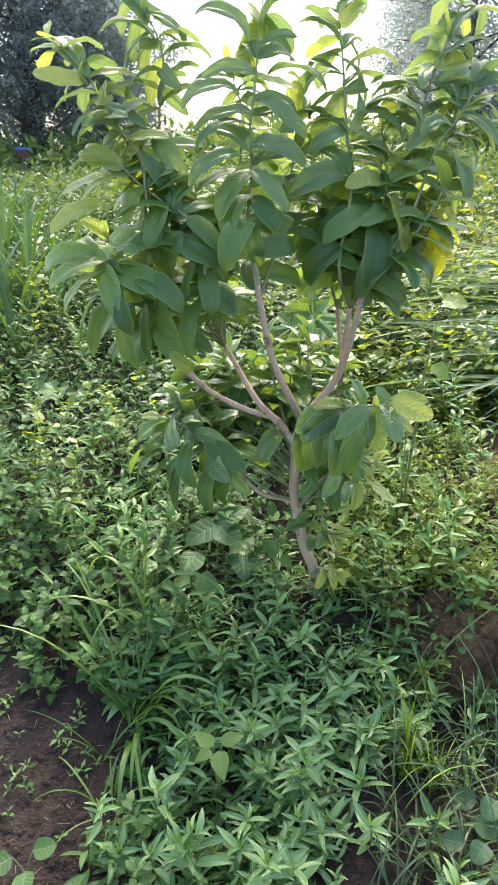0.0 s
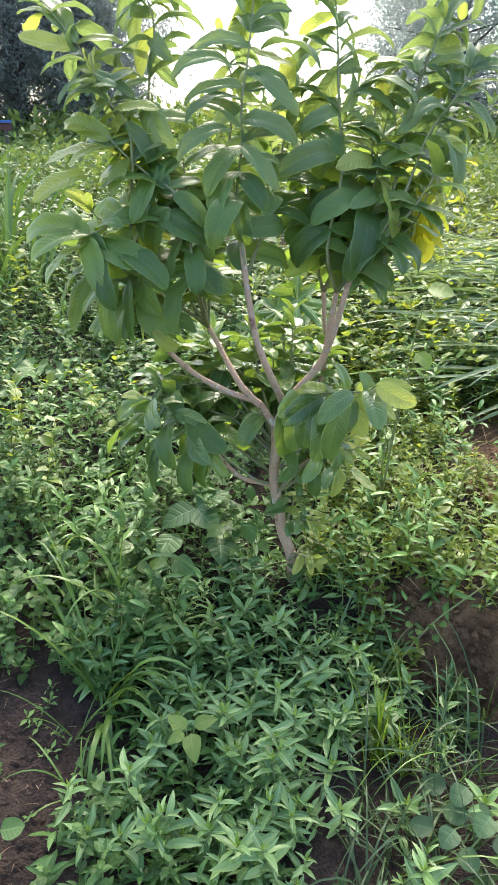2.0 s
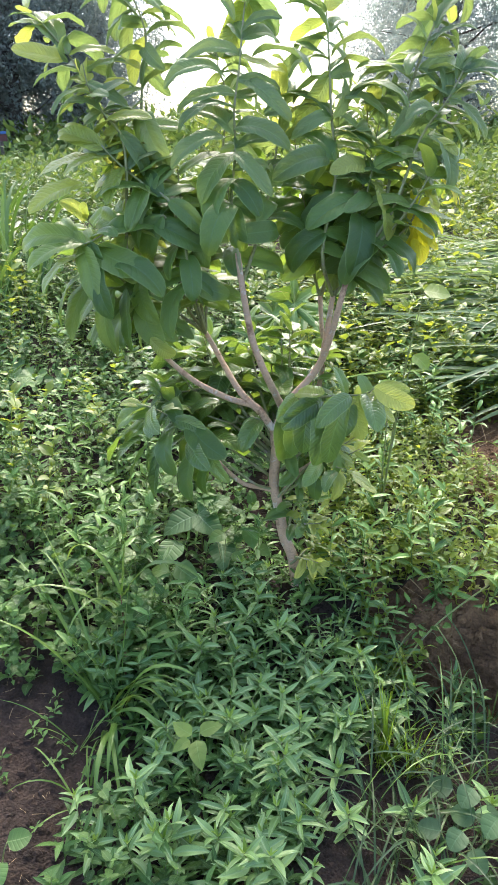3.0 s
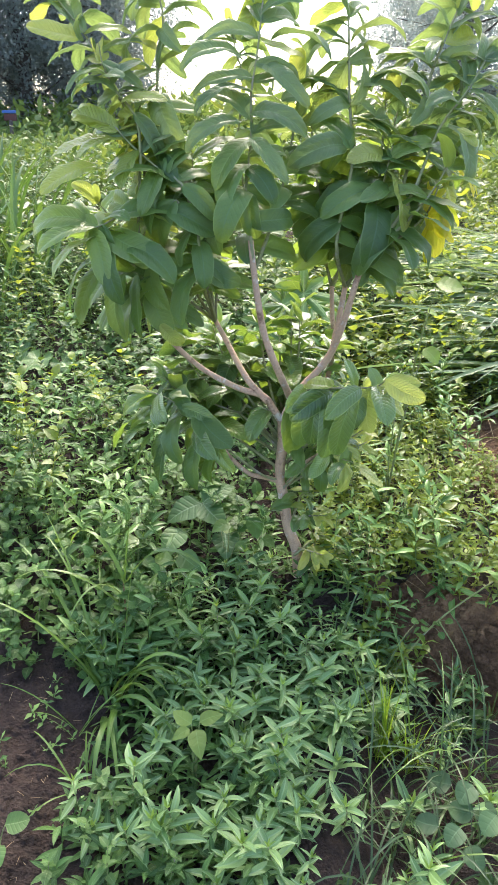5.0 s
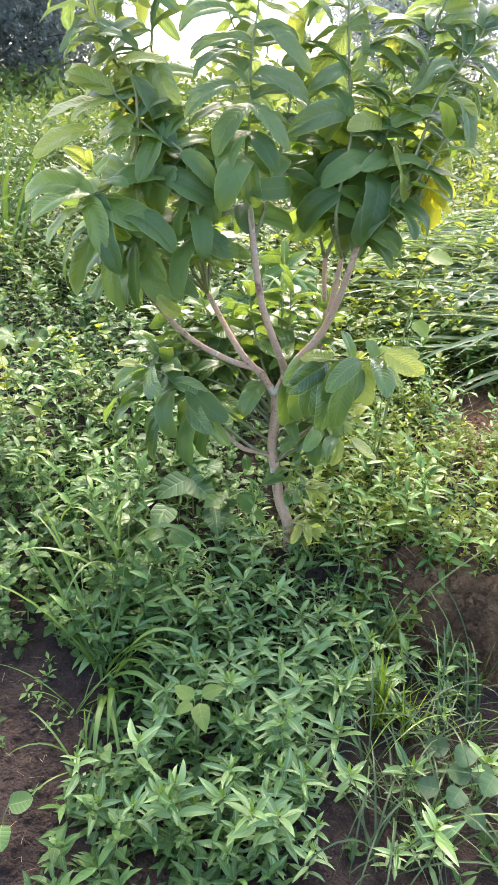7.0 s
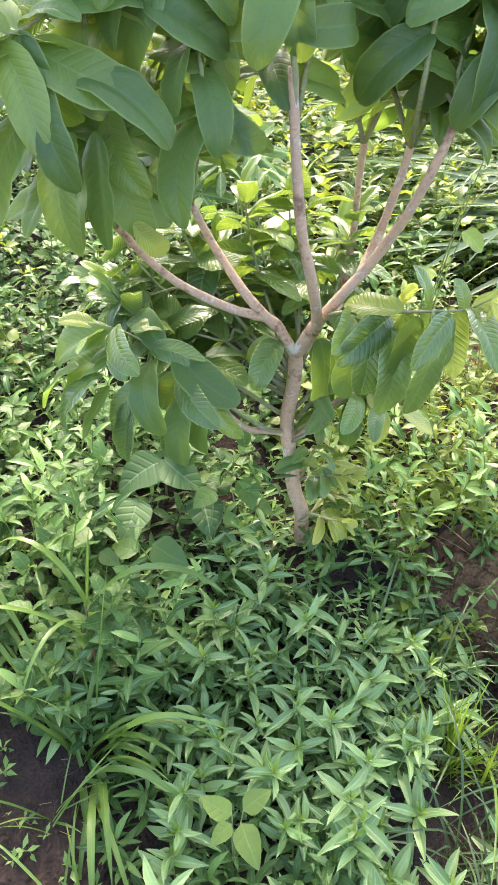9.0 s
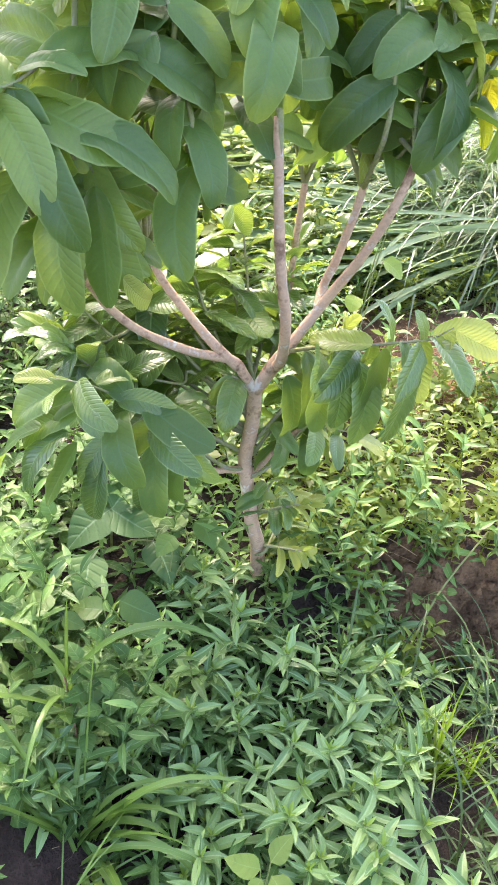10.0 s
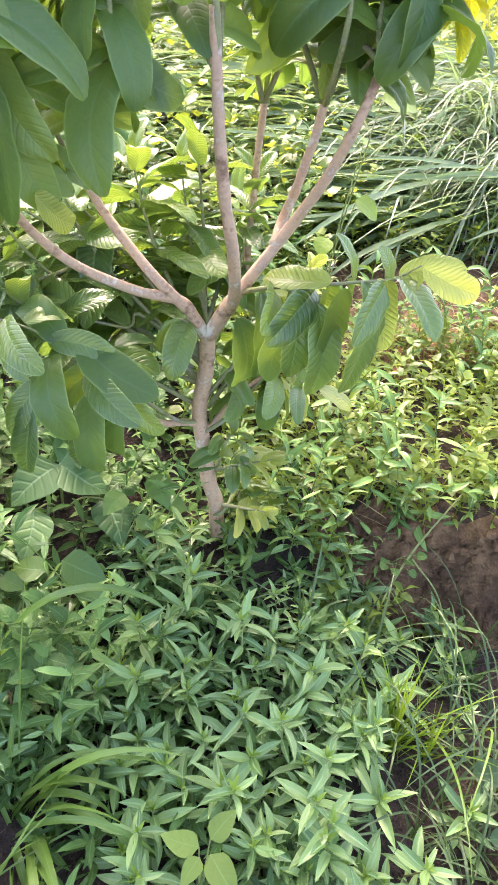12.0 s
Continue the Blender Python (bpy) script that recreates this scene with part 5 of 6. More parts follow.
grass_tuft("leaning tuft of long green grass blades", -0.265, 1.335, 13, 0.46, 0.0105, (42, 72), 1.9, 2, heading=(2.45, 0.35))
grass_tuft("tuft of arching green grass blades", -0.245, 1.32, 11, 0.36, 0.0150, (55, 78), 3.0, 1, heading=(-0.45, 0.35))
grass_tuft("broad fresh grass blades hanging over soil", -0.235, 1.29, 6, 0.26, 0.016, (35, 60), 3.0, 6, heading=(-1.5, 0.25))
grass_tuft("thin upright green grass blades", -0.25, 1.36, 4, 0.42, 0.006, (72, 88), 0.5, 7)
grass_tuft("small tuft of green grass on bare soil", -0.26, 1.08, 8, 0.20, 0.005, (30, 70), 2.2, 3)
grass_tuft("small tuft of green grass on bare soil", -0.30, 1.22, 9, 0.22, 0.005, (30, 70), 1.4, 8)
grass_tuft("fine upright yellow-green grass tuft", 0.465, 1.30, 44, 0.24, 0.0048, (55, 88), 0.8, 4, material=GRASS_FINE)
grass_tuft("fine upright yellow-green grass tuft", 0.525, 1.28, 16, 0.20, 0.0046, (50, 85), 0.8, 5, material=GRASS_FINE)
for i, (gx, gy) in enumerate(((0.52, 1.36), (0.58, 1.27), (0.50, 1.17), (0.62, 1.12), (0.48, 1.04), (0.58, 0.98), (0.66, 1.22), (0.44, 0.93), (0.66, 1.38), (0.40, 1.40), (0.72, 1.30), (0.54, 1.08), (0.42, 1.12))):
    grass_tuft("spreading tuft of thin dark green grass", gx, gy, 14, 0.34, 0.0052, (25, 78), 3.0, 20 + i, material=GRASS_DARK)
for i, (gx, gy) in enumerate(((0.55, 1.32), (0.60, 1.18), (0.50, 1.00), (0.68, 1.30))):
    grass_tuft("few long arching pale grass blades", gx, gy, 3, 0.44, 0.0050, (40, 80), 1.9, 50 + i)
for i, (gx, gy) in enumerate(((0.44, 1.50), (0.75, 1.45), (0.34, 1.52))):
    grass_tuft("thin arching grass blades below the bank", gx, gy, 8, 0.30, 0.0060, (45, 85), 1.4, 40 + i, material=GRASS_DARK)


def lodged_grass():
    """Long strap leaves beaten flat: a combed layer, and sheaves draped over its near edge."""
    r = random.Random(5)
    heap = Heap()
    for i in range(5200):
        x, y = r.uniform(0.60, 3.4), r.uniform(2.92, 4.7)
        if x < 1.10 + 0.12 * noise.noise((y * 2, 3, 1)) - 0.30 * step(3.8, 4.2, y) or x > 0.45 + 0.72 * y or y < 2.92:
            continue
        a = 0.10 + 0.5 * noise.noise((x * 1.3, y * 1.3, 2)) + r.gauss(0, 0.22) + (math.pi if r.random() < 0.35 else 0)
        z = ground_z(x, y) + r.uniform(0.0, 0.20)
        heap.add(blade((x, y, z), a, r.uniform(0.45, 1.0), r.uniform(0.014, 0.032), radians(r.uniform(-4, 16)), r.uniform(0.2, 0.6), 7, r.uniform(-1.2, 1.2)), Matrix.Identity(4))
    tagged(heap.build("lodged_grass", LODGED), "layer of long grass leaves combed flat and shining", "grass", kind="stuff")
    heap, green = Heap(), Heap()
    for x, y, up, heading, spread, count, length, width, rise, sag in (
            (1.95, 3.55, 0.26, -2.95, 0.32, 80, 0.70, 0.018, 24, 1.9), (1.68, 3.25, 0.22, -2.80, 0.34, 56, 0.50, 0.017, 22, 1.8),
            (1.95, 3.42, 0.24, -1.25, 0.40, 60, 0.60, 0.016, 30, 2.3),
            (2.40, 3.70, 0.24, -0.60, 0.50, 44, 0.70, 0.017, 20, 1.6), (1.90, 3.15, 0.18, -2.60, 0.40, 44, 0.60, 0.016, 22, 1.9)):
        for i in range(int(count * 5.5)):
            bx, by = x + r.gauss(0, 0.20), y + r.gauss(0, 0.14)
            z = ground_z(bx, by) + up * r.uniform(0.1, 1.05)
            (green if r.random() < 0.58 else heap).add(blade((bx, by, z), r.gauss(heading, spread * 1.3), length * r.uniform(0.55, 1.2), width * r.uniform(0.35, 0.8), radians(rise + r.gauss(0, 14)), sag * r.uniform(0.7, 1.7), 8, r.uniform(-0.9, 0.9)), Matrix.Identity(4))
    tagged(green.build("draped_green_grass", LODGED), "green grass leaves draped among pale-sheen ones", "grass", kind="stuff")
    tagged(heap.build("draped_grass", LODGED_PALE), "sheaves of grass leaves draped over the heap, silvery sheen painted in", "grass", kind="stuff")
    heap = Heap()
    for i in range(46):
        x, y = r.uniform(1.05, 1.7), r.gauss(2.92, 0.08)
        heap.add(blade((x, y, ground_z(x, y) + r.uniform(0.03, 0.16)), r.gauss(3.0, 0.25), r.uniform(0.35, 0.75), r.uniform(0.020, 0.032), radians(r.uniform(0, 18)), r.uniform(0.4, 1.0), 8, r.uniform(-0.6, 0.6)), Matrix.Identity(4))
    tagged(heap.build("strap_leaves", LODGED), "broad strap leaves lying beside the bare path", "grass", kind="stuff")


lodged_grass()


def tall_grass_clump(x, y, count, height, seed):
    r = random.Random(seed)
    ob = tagged(new("tall_grass_clump"), "tall clump of arching green cane grass", "grass", "cane grass clumps at the field's edge")
    ob.location = (x, y, ground_z(x, y))
    heap = Heap()
    for i in range(count):
        heap.add(blade((r.gauss(0, .12), r.gauss(0, .12), 0), r.uniform(0, 6.28), height * r.uniform(.6, 1.2), 0.030, radians(r.uniform(66, 88)), r.uniform(1.2, 2.6), 9, r.uniform(-1, 1)), Matrix.Identity(4))
    tagged(heap.build("blade_mass", GRASS_STUFF, ob), kind="stuff")


for i, (gx, gy) in enumerate(((-1.50, 3.5), (-1.66, 3.7), (-1.75, 4.0), (-2.05, 4.4), (-2.4, 4.9), (-2.8, 6.0))):
    tall_grass_clump(gx, gy, 16, 0.85, 60 + i)


# ---- shrubs and trees behind ----
def shrub_mass(name, label, region, count, height, size, seed, keep, material=BUSH):
    r = random.Random(seed)
    heap = Heap()
    for i in range(count):
        x, y = r.uniform(*region[:2]), r.uniform(*region[2:])
        if not keep(x, y):
            continue
        h, w = height * r.uniform(0.5, 1.3), height * r.uniform(0.4, 0.8)
        g = ground_z(x, y)
        for k in range(70):
            d = Vector((r.gauss(0, 1), r.gauss(0, 1), abs(r.gauss(0, 1)))).normalized() * r.uniform(0.55, 1.0)
            p = Vector((x + d.x * w, y + d.y * w, g + 0.1 * h + d.z * h))
            t = p + Vector((d.x + r.gauss(0, .6), d.y + r.gauss(0, .6), d.z * 0.4 + r.gauss(0, .5))).normalized() * size * r.uniform(.6, 1.3)
            heap.add(r.choice(QUAD_LEAF), frame_to(p, t, (r.gauss(0, .5), r.gauss(0, .5), 1)))
    return tagged(heap.build(name, material), label, "bushes", kind="stuff")


shrub_mass("scrub", "band of rank green scrub behind the field", (-7, 9, 6.5, 12.0), 1300, 0.55, 0.088, 31, lambda x, y: -0.62 * y < x < 0.85 * y)
shrub_mass("far_scrub", "band of distant scrub under the trees", (-12, 16, 12.0, 20.0), 900, 1.0, 0.22, 32, lambda x, y: -0.66 * y < x < 0.9 * y)
shrub_mass("feathery_bush", "yellow-green feathery bushes beyond the lodged grass", (0.6, 5.2, 4.3, 7.5), 95, 0.42, 0.075, 33, lambda x, y: x > 0.17 * y, SUNNY_STUFF)


def backdrop_tree(x, y, height, crown, leaves, size, material, seed, label, low=0.1):
    """A tapered trunk with limbs, and a loose crown of leaf clumps set round the limbs' ends."""
    r = random.Random(seed)
    ob = tagged(new("field_tree"), label, "tree", "trees at the field's edge")
    ob.location = (x, y, ground_z(x, y) - 0.1)
    wood, tips = Heap(), []
    top = Vector((r.uniform(-.4, .4), r.uniform(-.4, .4), height * 0.9))
    trunk = [top * s + Vector((r.uniform(-.12, .12), r.uniform(-.12, .12), 0)) for s in (0, .25, .5, .75, 1)]
    v, f = tube(trunk, [0.17, 0.14, 0.11, 0.07, 0.03], 8)
    mesh_object("trunk", v, f, None, TRUNK, ob)
    for i in range(34):
        s = low + (0.97 - low) * (i + 0.5) / 34
        p = top * s
        a = i * 2.4 + r.uniform(-.4, .4)
        reach = crown * (0.45 + 0.75 * math.sin(math.pi * min(1, s * 0.9 + 0.12))) * r.uniform(0.6, 1.1)
        e = p + Vector((math.cos(a) * reach, math.sin(a) * reach, reach * r.uniform(0.0, 0.5)))
        mid = (p + e) / 2 + Vector((0, 0, reach * 0.12))
        wood.tube([p, mid, e], [0.05 * (1.1 - s), 0.03 * (1.1 - s), 0.008], 4)
        tips += [e, (e + mid) / 2, mid, p + (e - p) * 0.3]
    tagged(wood.build("limb_mass", TRUNK, ob), kind="stuff")
    heap = Heap()
    per = leaves // len(tips)
    for c in tips:
        spread = crown * r.uniform(0.13, 0.26)
        for k in range(int(per * r.uniform(0.5, 1.5))):
            p = c + Vector((r.gauss(0, 1), r.gauss(0, 1), r.gauss(0, .75))) * spread
            d = Vector((r.gauss(0, 1), r.gauss(0, 1), r.gauss(-.3, .7))).normalized()
            heap.add(SPRAYS[k % 6], frame_to(p, p + d * size * r.uniform(.6, 1.3), (r.gauss(0, .6), r.gauss(0, .6), 1)))
    heap.build("crown", material, ob)
    return ob


DARK_LABEL = "tall dark green tree with dense drooping foliage"
PALE_LABEL = "distant green tree with haze-tinted leaves and a rounded open crown"
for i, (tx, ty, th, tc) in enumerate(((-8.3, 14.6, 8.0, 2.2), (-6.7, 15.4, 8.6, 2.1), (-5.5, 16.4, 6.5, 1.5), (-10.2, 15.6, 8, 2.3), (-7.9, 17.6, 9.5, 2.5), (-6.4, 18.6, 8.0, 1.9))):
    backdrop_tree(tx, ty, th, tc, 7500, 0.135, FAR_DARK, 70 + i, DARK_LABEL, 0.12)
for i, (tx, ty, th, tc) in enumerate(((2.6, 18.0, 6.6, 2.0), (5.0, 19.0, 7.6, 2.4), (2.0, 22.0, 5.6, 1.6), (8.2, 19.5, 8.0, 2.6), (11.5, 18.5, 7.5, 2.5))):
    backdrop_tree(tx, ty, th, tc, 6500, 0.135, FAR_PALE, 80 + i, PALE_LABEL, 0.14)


# ---- single plants ----
def lobed_leaf(lobes, radius, depth, cup, seed):
    """A round leaf with lobes, its stalk at the notch, its ribs running out to the lobes."""
    r = random.Random(seed)
    rings, spokes = 5, lobes * 6
    verts, uvs, faces = [(0, 0, 0)], [(0.5, 0)], []
    span = radians(318)
    for i in range(1, rings + 1):
        s = i / rings
        for k in range(spokes + 1):
            a = -span / 2 + span * k / spokes
            ph = (k / spokes * lobes) % 1.0
            edge = radius * (1 - depth * (2 * abs(ph - 0.5)) ** 1.6) * (1 - 0.12 * abs(a) / math.pi) * (1 + 0.05 * math.sin(7 * a + seed))
            verts.append((math.sin(a) * edge * s, math.cos(a) * edge * s, cup * s * s * radius * (0.6 + 0.4 * math.cos(2 * math.pi * ph)) - 0.25 * radius * s * s * math.cos(a)))
            uvs.append((0.5 + (ph - 0.5) * s, s))
    row = spokes + 1
    for k in range(spokes):
        faces.append((0, 1 + k + 1, 1 + k))
        for i in range(rings - 1):
            a = 1 + i * row + k
            faces.append((a, a + 1, a + row + 1, a + row))
    return np.array(verts), faces, np.array(uvs)


def stalked_plant(name, label, category, x, y, leaves, material, stem_r=0.003, group=""):
    """A plant of a few large leaves, each on its own stalk: (tip of stalk, way the leaf points, shape, scale)."""
    ob = tagged(new(name), label, category, group)
    g = ground_z(x, y) - 0.01
    ob.location = (x, y, g)
    for end, way, shape, scale in leaves:
        e = Vector((end[0] - x, end[1] - y, end[2] - g))
        v, f = tube(smooth_path([(0, 0, 0), e * 0.5 + Vector((0, 0, 0.12 * e.length)), e], 4), [stem_r * (1 - 0.05 * i) for i in range(9)], 5)
        stalk = mesh_object("stalk", v, f, None, STEM, ob)
        m = frame_to(e, e + Vector(way).normalized() * scale, (0.0, -0.45, 1.0))
        o = mesh_object("leaf", shape[0], shape[1], shape[2], material, stalk)
        o.matrix_local = m
    return ob


ROUND = [lobed_leaf(5, 1.0, 0.22, 0.12, i) for i in range(4)]
PALM = [lobed_leaf(7, 1.0, 0.80, 0.10, i) for i in range(3)]
HEART = [leaf_shape("round", 0.5, 0.15, 0.03, 8, 4, i) for i in range(3)]
BEAN = [leaf_shape("bean", 0.5, 0.12, 0.02, 8, 4, i) for i in range(4)]
stalked_plant("vine_plant", "vine with dark three-part leaves and pale ribs", "plant", -0.11, 1.90,
              [((-0.113, 1.860, 0.255), (-0.95, -0.55, -0.45), BEAN[0], 0.125), ((-0.111, 1.860, 0.257), (0.75, 0.45, 0.30), BEAN[1], 0.115), ((-0.109, 1.858, 0.256), (0.80, -0.65, -0.30), BEAN[2], 0.115),
               ((-0.030, 1.800, 0.20), (0.2, -0.9, -0.4), BEAN[3], 0.11), ((-0.170, 1.790, 0.20), (-0.3, -0.9, -0.4), BEAN[1], 0.11)], LOBED)
for hx, hy, hs, hw in ((-0.20, 1.52, 0.062, (-0.2, -0.9, -0.5)), (-0.14, 1.63, 0.070, (0.8, -0.4, -0.3)), (0.06, 1.78, 0.060, (0.2, -0.9, -0.6)), (-0.01, 1.73, 0.05, (-0.7, -0.6, -0.2)), (-0.27, 1.66, 0.055, (-0.6, -0.7, -0.2))):
    hz = ground_z(hx, hy)
    stalked_plant("heart_leaved_seedling", "low plant with smooth broad heart-shaped leaves", "plant", hx, hy,
                  [((hx + 0.01, hy - 0.01, hz + 0.19), hw, BEAN[0], hs * 1.25), ((hx - 0.02, hy + 0.01, hz + 0.15), (-hw[0], 0.5, -0.2), BEAN[1], hs), ((hx + 0.03, hy - 0.02, hz + 0.13), (0.7, hw[1] * 0.5, -0.3), BEAN[2], hs * 0.9)], BEAN_LEAF, 0.002, "heart-leaved seedlings among the weeds")
stalked_plant("lobed_plant", "plant with large pale green lobed leaves", "plant", -1.02, 2.80,
              [((-1.030, 2.751, 0.394), (-0.2, -0.9, -0.1), ROUND[1], 0.075), ((-0.920, 2.752, 0.384), (0.6, -0.6, -0.2), ROUND[2], 0.06), ((-1.120, 2.831, 0.398), (-0.7, -0.5, -0.3), ROUND[0], 0.06)], BROAD)
stalked_plant("palmate_plant", "upright plant with deeply fingered pale green leaves", "plant", 0.11, 2.80,
              [((0.122, 2.777, 0.730), (0.7, -0.5, -0.35), PALM[0], 0.14), ((0.042, 2.770, 0.679), (-0.6, -0.5, -0.3), PALM[1], 0.12), ((0.162, 2.850, 0.673), (0.8, 0.1, -0.2), PALM[2], 0.12), ((0.102, 2.886, 0.755), (0.1, 0.8, 0.0), PALM[0], 0.09),
               ((-0.018, 2.713, 0.606), (-0.3, -0.8, -0.5), PALM[2], 0.12)], BROAD, 0.004)
stalked_plant("heart_leaved_sapling", "thin stem with a few broad yellow-green leaves", "plant", 0.46, 2.02,
              [((0.545, 2.012, 0.941), (0.9, -0.1, -0.15), HEART[0], 0.075), ((0.530, 2.012, 0.750), (0.7, -0.4, -0.6), HEART[1], 0.06), ((0.470, 1.996, 0.674), (-0.5, -0.6, -0.5), HEART[2], 0.045), ((0.530, 2.026, 0.856), (0.7, 0.4, -0.3), HEART[1], 0.04)], HEART_LEAF, 0.0022)
stalked_plant("broad_seedling", "seedling with four pale bitten yellow-green leaves", "plant", 0.02, 1.12,
              [((0.012, 1.128, 0.100), (-0.8, 0.5, 0.0), leaf_shape("ovate", 0.4, 0.1, 0.02, 8, 4, 3), 0.060), ((0.030, 1.132, 0.104), (0.8, 0.5, 0.0), leaf_shape("ovate", 0.5, 0.1, 0.02, 8, 4, 4), 0.058),
               ((0.026, 1.114, 0.100), (0.35, -0.9, -0.30), leaf_shape("ovate", 0.6, 0.1, 0.02, 8, 4, 5), 0.070), ((0.010, 1.116, 0.096), (-0.7, -0.6, -0.2), leaf_shape("ovate", 0.6, 0.1, 0.02, 8, 4, 6), 0.046)], HEART_LEAF, 0.002)
stalked_plant("heart_leaved_seedling", "seedling with rounded green leaves on bare soil", "plant", -0.37, 0.90,
              [((-0.350, 0.911, -0.023), (0.7, 0.3, 0.0), HEART[0], 0.05), ((-0.390, 0.891, -0.024), (-0.6, -0.5, -0.1), HEART[1], 0.055), ((-0.350, 0.871, -0.035), (0.3, -0.8, -0.2), HEART[2], 0.05)], BROAD, 0.002)


for hx, hy, hs in ((0.64, 1.16, 0.055), (0.60, 1.05, 0.050), (0.68, 1.09, 0.055)):
    hz = ground_z(hx, hy)
    stalked_plant("heart_leaved_seedling", "low plant with smooth rounded leaves darkened by painted shade", "plant", hx, hy,
                  [((hx + 0.01, hy - 0.02, hz + 0.13), (-0.6, -0.8, -0.2), HEART[0], hs), ((hx - 0.03, hy, hz + 0.10), (-0.8, 0.3, -0.2), HEART[1], hs), ((hx + 0.03, hy - 0.03, hz + 0.09), (0.5, -0.8, -0.3), HEART[2], hs)], SHADE_LEAF, 0.002, "heart-leaved seedlings among the weeds")


def stalk(label, points, r, material=STEM):
    v, f = tube(smooth_path(points, 5), [r * (1 - 0.02 * i) for i in range(5 * (len(points) - 1) + 1)], 6)
    return tagged(mesh_object("grass_stalk", v, f, None, material), label, "stalk")


stalk("long bent yellow-green grass stalk leaning across the bank", [(0.460, 1.490, -0.104), (0.530, 1.545, 0.010), (0.620, 1.605, 0.102), (0.760, 1.671, 0.196)], 0.0032)
stalk("thin dry stalk hanging on the bank", [(0.610, 1.585, 0.102), (0.670, 1.529, 0.019), (0.690, 1.456, -0.115)], 0.002)


def grass_culm(x, y, height, blades):
    """A jointed grass stem, reddish below, with long leaves arching from its joints: (height share, heading, length, width, rise, sag)."""
    ob = tagged(new("grass_culm"), "jointed reddish grass stem with long arching leaves", "grass")
    ob.location = (x, y, ground_z(x, y) - 0.01)
    v, f = tube(smooth_path([(0, 0, 0), (0.006, 0.02, height * 0.5), (-0.004, 0.05, height)], 5), [0.0036 - 0.00018 * i for i in range(11)], 7)
    mesh_object("stem", v, f, None, RED_STEM, ob)
    for share, heading, length, width, rise, sag in blades:
        p = (0.006 * math.sin(3.14 * share), 0.05 * share ** 1.3, height * share)
        sh = blade(p, heading, length, width, radians(rise), sag, 11, 0.4)
        mesh_object("blade", sh[0], sh[1], sh[2], GRASS, ob)


grass_culm(-0.245, 1.42, 0.27, ((0.98, 2.7, 0.30, 0.016, 66, 3.4), (0.95, -0.35, 0.36, 0.018, 62, 2.2), (0.8, -2.0, 0.28, 0.013, 62, 2.8), (0.7, 3.3, 0.36, 0.014, 50, 1.8), (1.0, 1.2, 0.16, 0.007, 80, 0.4), (0.5, 0.5, 0.22, 0.010, 55, 2.0)))
stalked_plant("clover_seedling", "tiny seedling with three round green leaves", "plant", -0.285, 1.40,
              [((-0.30, 1.39, 0.035), (-0.8, -0.4, -0.1), HEART[0], 0.030), ((-0.275, 1.40, 0.040), (0.5, 0.7, 0.0), HEART[1], 0.028), ((-0.275, 1.38, 0.034), (0.7, -0.6, -0.1), HEART[2], 0.032)], BROAD, 0.0014)


def fallen_log():
    path = smooth_path([(0.36, 3.70, ground_z(0.36, 3.70) + 0.06), (0.47, 3.72, ground_z(0.47, 3.72) + 0.10), (0.62, 3.76, ground_z(0.62, 3.76) + 0.06)], 4)
    v, f = tube(path, [0.03, 0.036, 0.034, 0.038, 0.036, 0.032, 0.034, 0.03, 0.02], 9)
    tagged(mesh_object("log", v, f, None, TRUNK), "short dark fallen log lying in the weeds", "log")


fallen_log()


def clods(name, label, material, count, xs, ys, seed, big=0.012):
    """Crumbs of soil on the bare patches."""
    r = random.Random(seed)
    heap = Heap()
    for i in range(count):
        x, y = r.uniform(*xs), r.uniform(*ys)
        if not bare(x, y):
            continue
        s = 0.003 + big * r.random() ** 3
        v = [Vector((math.cos(k * 1.2566) * s * r.uniform(.6, 1.2), math.sin(k * 1.2566) * s * r.uniform(.6, 1.2), 0)) for k in range(5)]
        v += [Vector((p.x * 0.6, p.y * 0.6, s * r.uniform(.4, .9))) for p in v]
        faces = [(k, (k + 1) % 5, 5 + (k + 1) % 5, 5 + k) for k in range(5)] + [(5, 6, 7, 8, 9)]
        heap.add((np.array([tuple(p) for p in v]), faces, np.zeros((10, 2))), Matrix.Translation((x, y, ground_z(x, y) - 0.002)))
    tagged(heap.build(name, material), label, "soil", kind="stuff")


clods("soil_clods", "loose crumbs of dark brown soil", SOIL, 1500, (-0.75, -0.20), (0.75, 1.45), 9)
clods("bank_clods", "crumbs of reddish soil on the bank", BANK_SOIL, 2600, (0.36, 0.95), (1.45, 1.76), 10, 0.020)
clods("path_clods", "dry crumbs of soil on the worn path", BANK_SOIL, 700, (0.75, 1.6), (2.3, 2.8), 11)


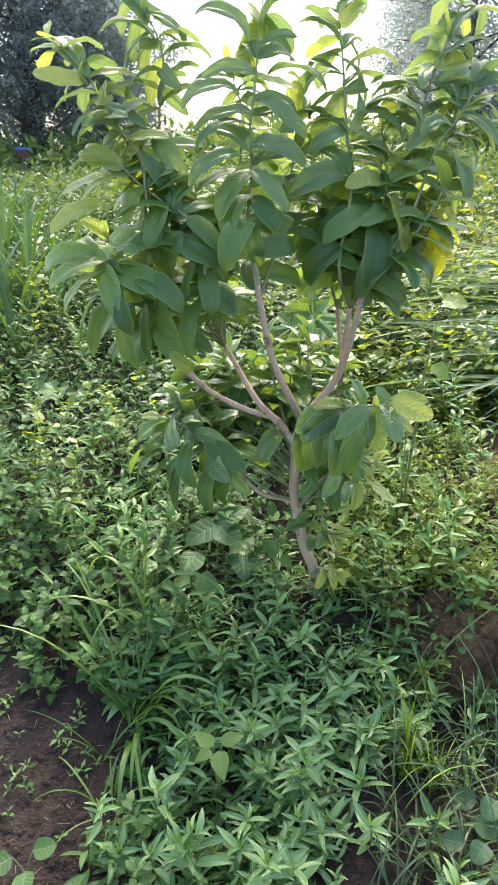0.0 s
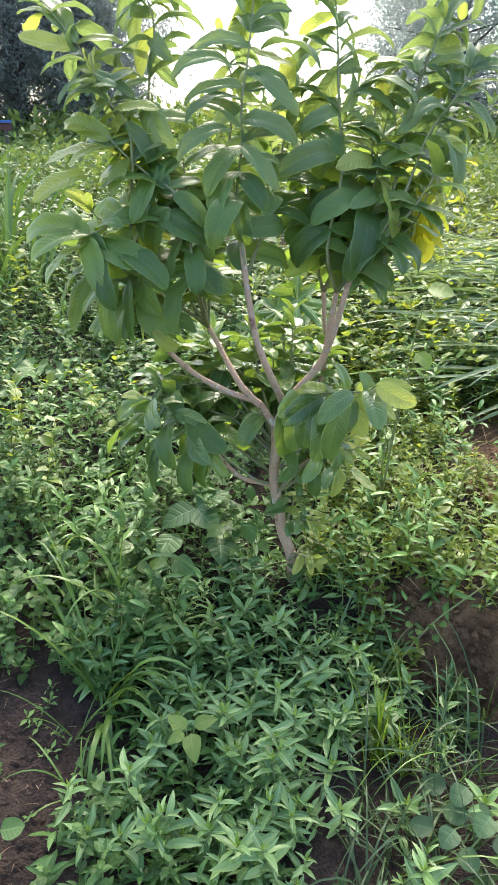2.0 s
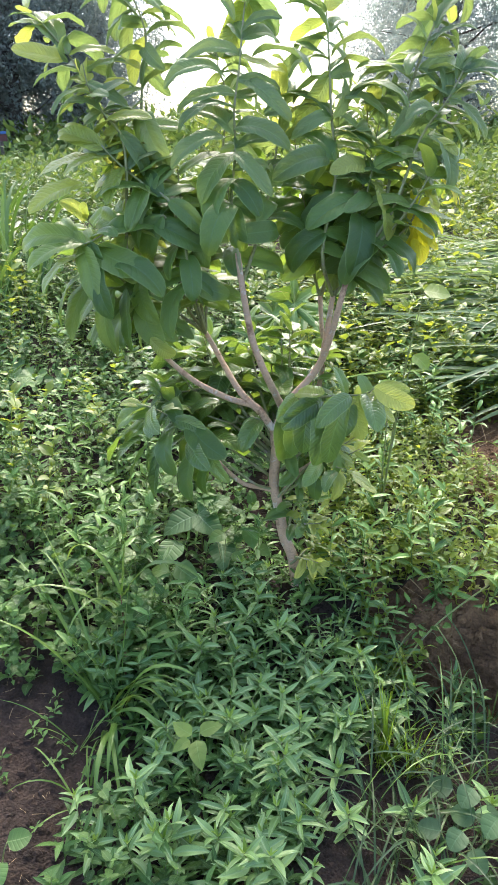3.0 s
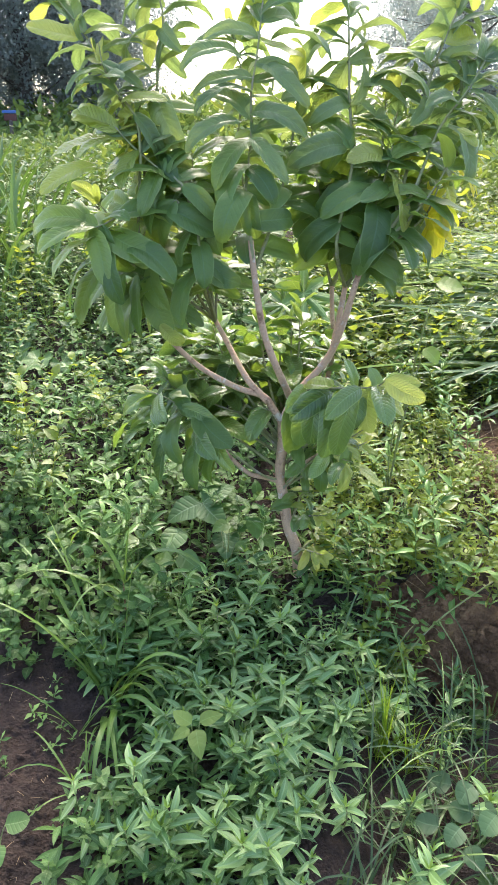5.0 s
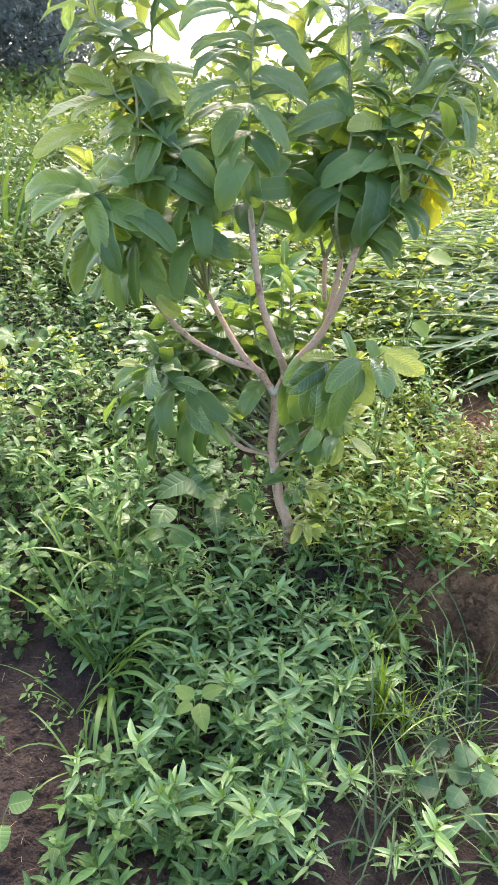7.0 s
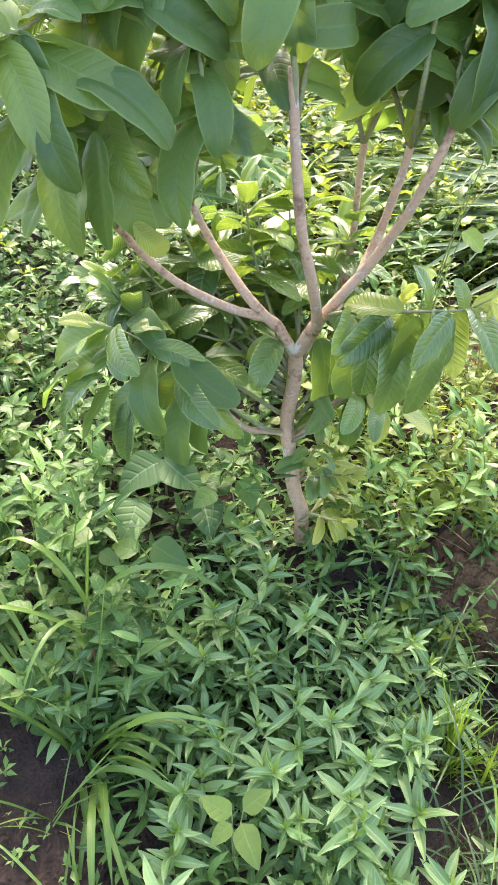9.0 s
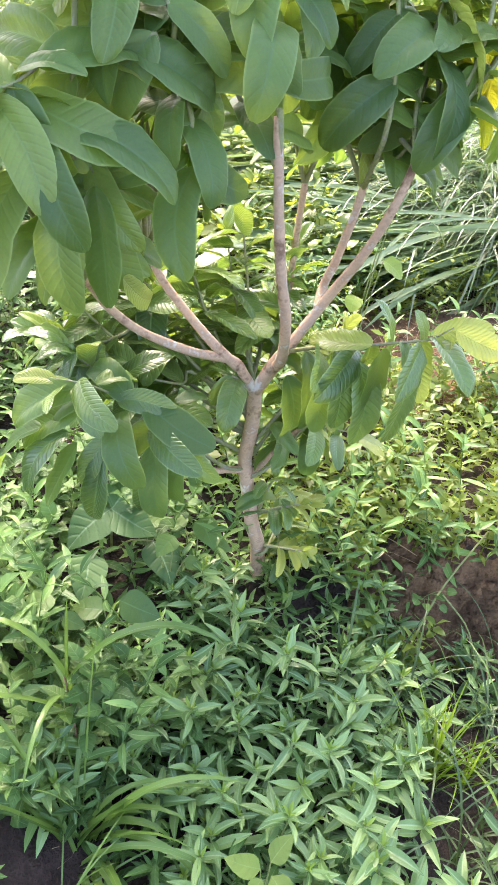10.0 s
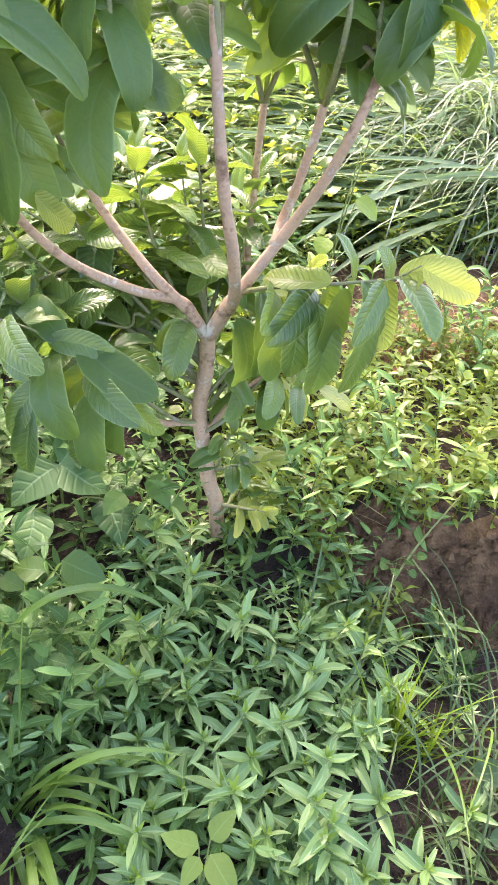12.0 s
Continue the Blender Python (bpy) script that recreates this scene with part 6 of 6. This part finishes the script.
def straw_litter():
    """Short dry stems and dead grass lying among the weeds behind the bank."""
    r = random.Random(77)
    heap = Heap()
    for i in range(480):
        x, y = r.uniform(0.40, 1.5), r.uniform(1.66, 3.0)
        if x > 0.15 + 0.62 * y or (not bare(x, y) and r.random() < 0.35):
            continue
        z = ground_z(x, y) + r.uniform(0.0, 0.05)
        heap.add(blade((x, y, z), r.uniform(0, 6.28), r.uniform(0.05, 0.22), r.uniform(0.0012, 0.0035), radians(r.uniform(-4, 30)), r.uniform(0.1, 0.8), 4, r.uniform(-1, 1)), Matrix.Identity(4))
    for i in range(110):
        x, y = r.uniform(-0.72, -0.22), r.uniform(0.8, 1.42)
        if bare(x, y):
            heap.add(blade((x, y, ground_z(x, y) + 0.003), r.uniform(0, 6.28), r.uniform(0.01, 0.035), r.uniform(0.0006, 0.0013), radians(r.uniform(-2, 12)), r.uniform(0.1, 0.6), 3, 0), Matrix.Identity(4))
    tagged(heap.build("straw_litter", DRY), "scattered dry straw and dead stems on soil", "litter", kind="stuff")


straw_litter()
stalked_plant("creeping_weed", "creeping weed with small round leaves on the bank", "plant", 0.60, 1.64,
              [((0.555, 1.60, 0.085), (-0.6, -0.5, 0.1), HEART[0], 0.024), ((0.575, 1.595, 0.072), (-0.2, -0.8, 0.0), HEART[1], 0.024), ((0.605, 1.60, 0.090), (0.2, -0.8, 0.1), HEART[2], 0.026), ((0.630, 1.60, 0.095), (0.6, -0.5, 0.2), HEART[0], 0.024), ((0.615, 1.59, 0.060), (0.5, -0.6, -0.4), HEART[1], 0.022)], BROAD, 0.0012)
weed_mass("ditch_weeds", "sparse small green weeds below the bank, painted shade-dark", DITCH, [OVATE_SHAPES[0], LANCE_SHAPES[0]], (0.38, 0.90, 0.74, 1.46), 0.070, 0.06, 0.042, 4, 42, lambda x, y: noise.noise((x * 5, y * 5, 7)) > 0.22)
weed_mass("soil_seedlings", "scattered tiny seedlings on bare soil", LANCE_STUFF, SMALL_SHAPES, (-0.72, -0.22, 0.75, 1.45), 0.045, 0.03, 0.024, 3, 41, lambda x, y: noise.noise((x * 9, y * 9, 2)) > -0.02, on_bare=True)


# the field goes on to all sides
weed_mass("outer_weeds", "rough weedy field around", BROAD_STUFF, LITE_SHAPES, (-7.0, 9.0, -5.0, 9.0), 0.30, 0.26, 0.11, 6, 51,
          lambda x, y: (x < -0.60 - 0.42 * y or x > 0.15 + 0.72 * y or y < 0.2) and (x + 0.1) ** 2 + (y - 0.3) ** 2 > 1.1 and (x < -0.9 or x > 0.85 or y < 0.0))


def field_board(x, y, z):
    """A small unclear blue and red thing, far off under the trees; board shape and post are made up."""
    ob = tagged(new("field_board"), "small unclear blue and red thing under trees, board-shaped", "sign")
    ob.location = (x, y, ground_z(x, y))
    h = z - ground_z(x, y)

    def box(name, w, d, lo, hi, material):
        bm = bmesh.new()
        bmesh.ops.create_cube(bm, size=1.0)
        for v in bm.verts:
            v.co = Vector((v.co.x * w, v.co.y * d, lo + (v.co.z + 0.5) * (hi - lo)))
        bmesh.ops.bevel(bm, geom=bm.edges[:], offset=0.006, segments=1, affect="EDGES")
        me = bpy.data.meshes.new(name)
        bm.to_mesh(me)
        bm.free()
        me.materials.append(material)
        new(name, me).parent = ob

    box("post", 0.05, 0.05, 0.0, h, TRUNK)
    box("board", 0.22, 0.03, h - 0.01, h + 0.10, plain("faded_red_paint", (0.12, 0.035, 0.03)))
    box("top_rail", 0.26, 0.05, h + 0.104, h + 0.15, plain("blue_paint", (0.06, 0.15, 0.40)))


field_board(-5.53, 12.21, 1.35)
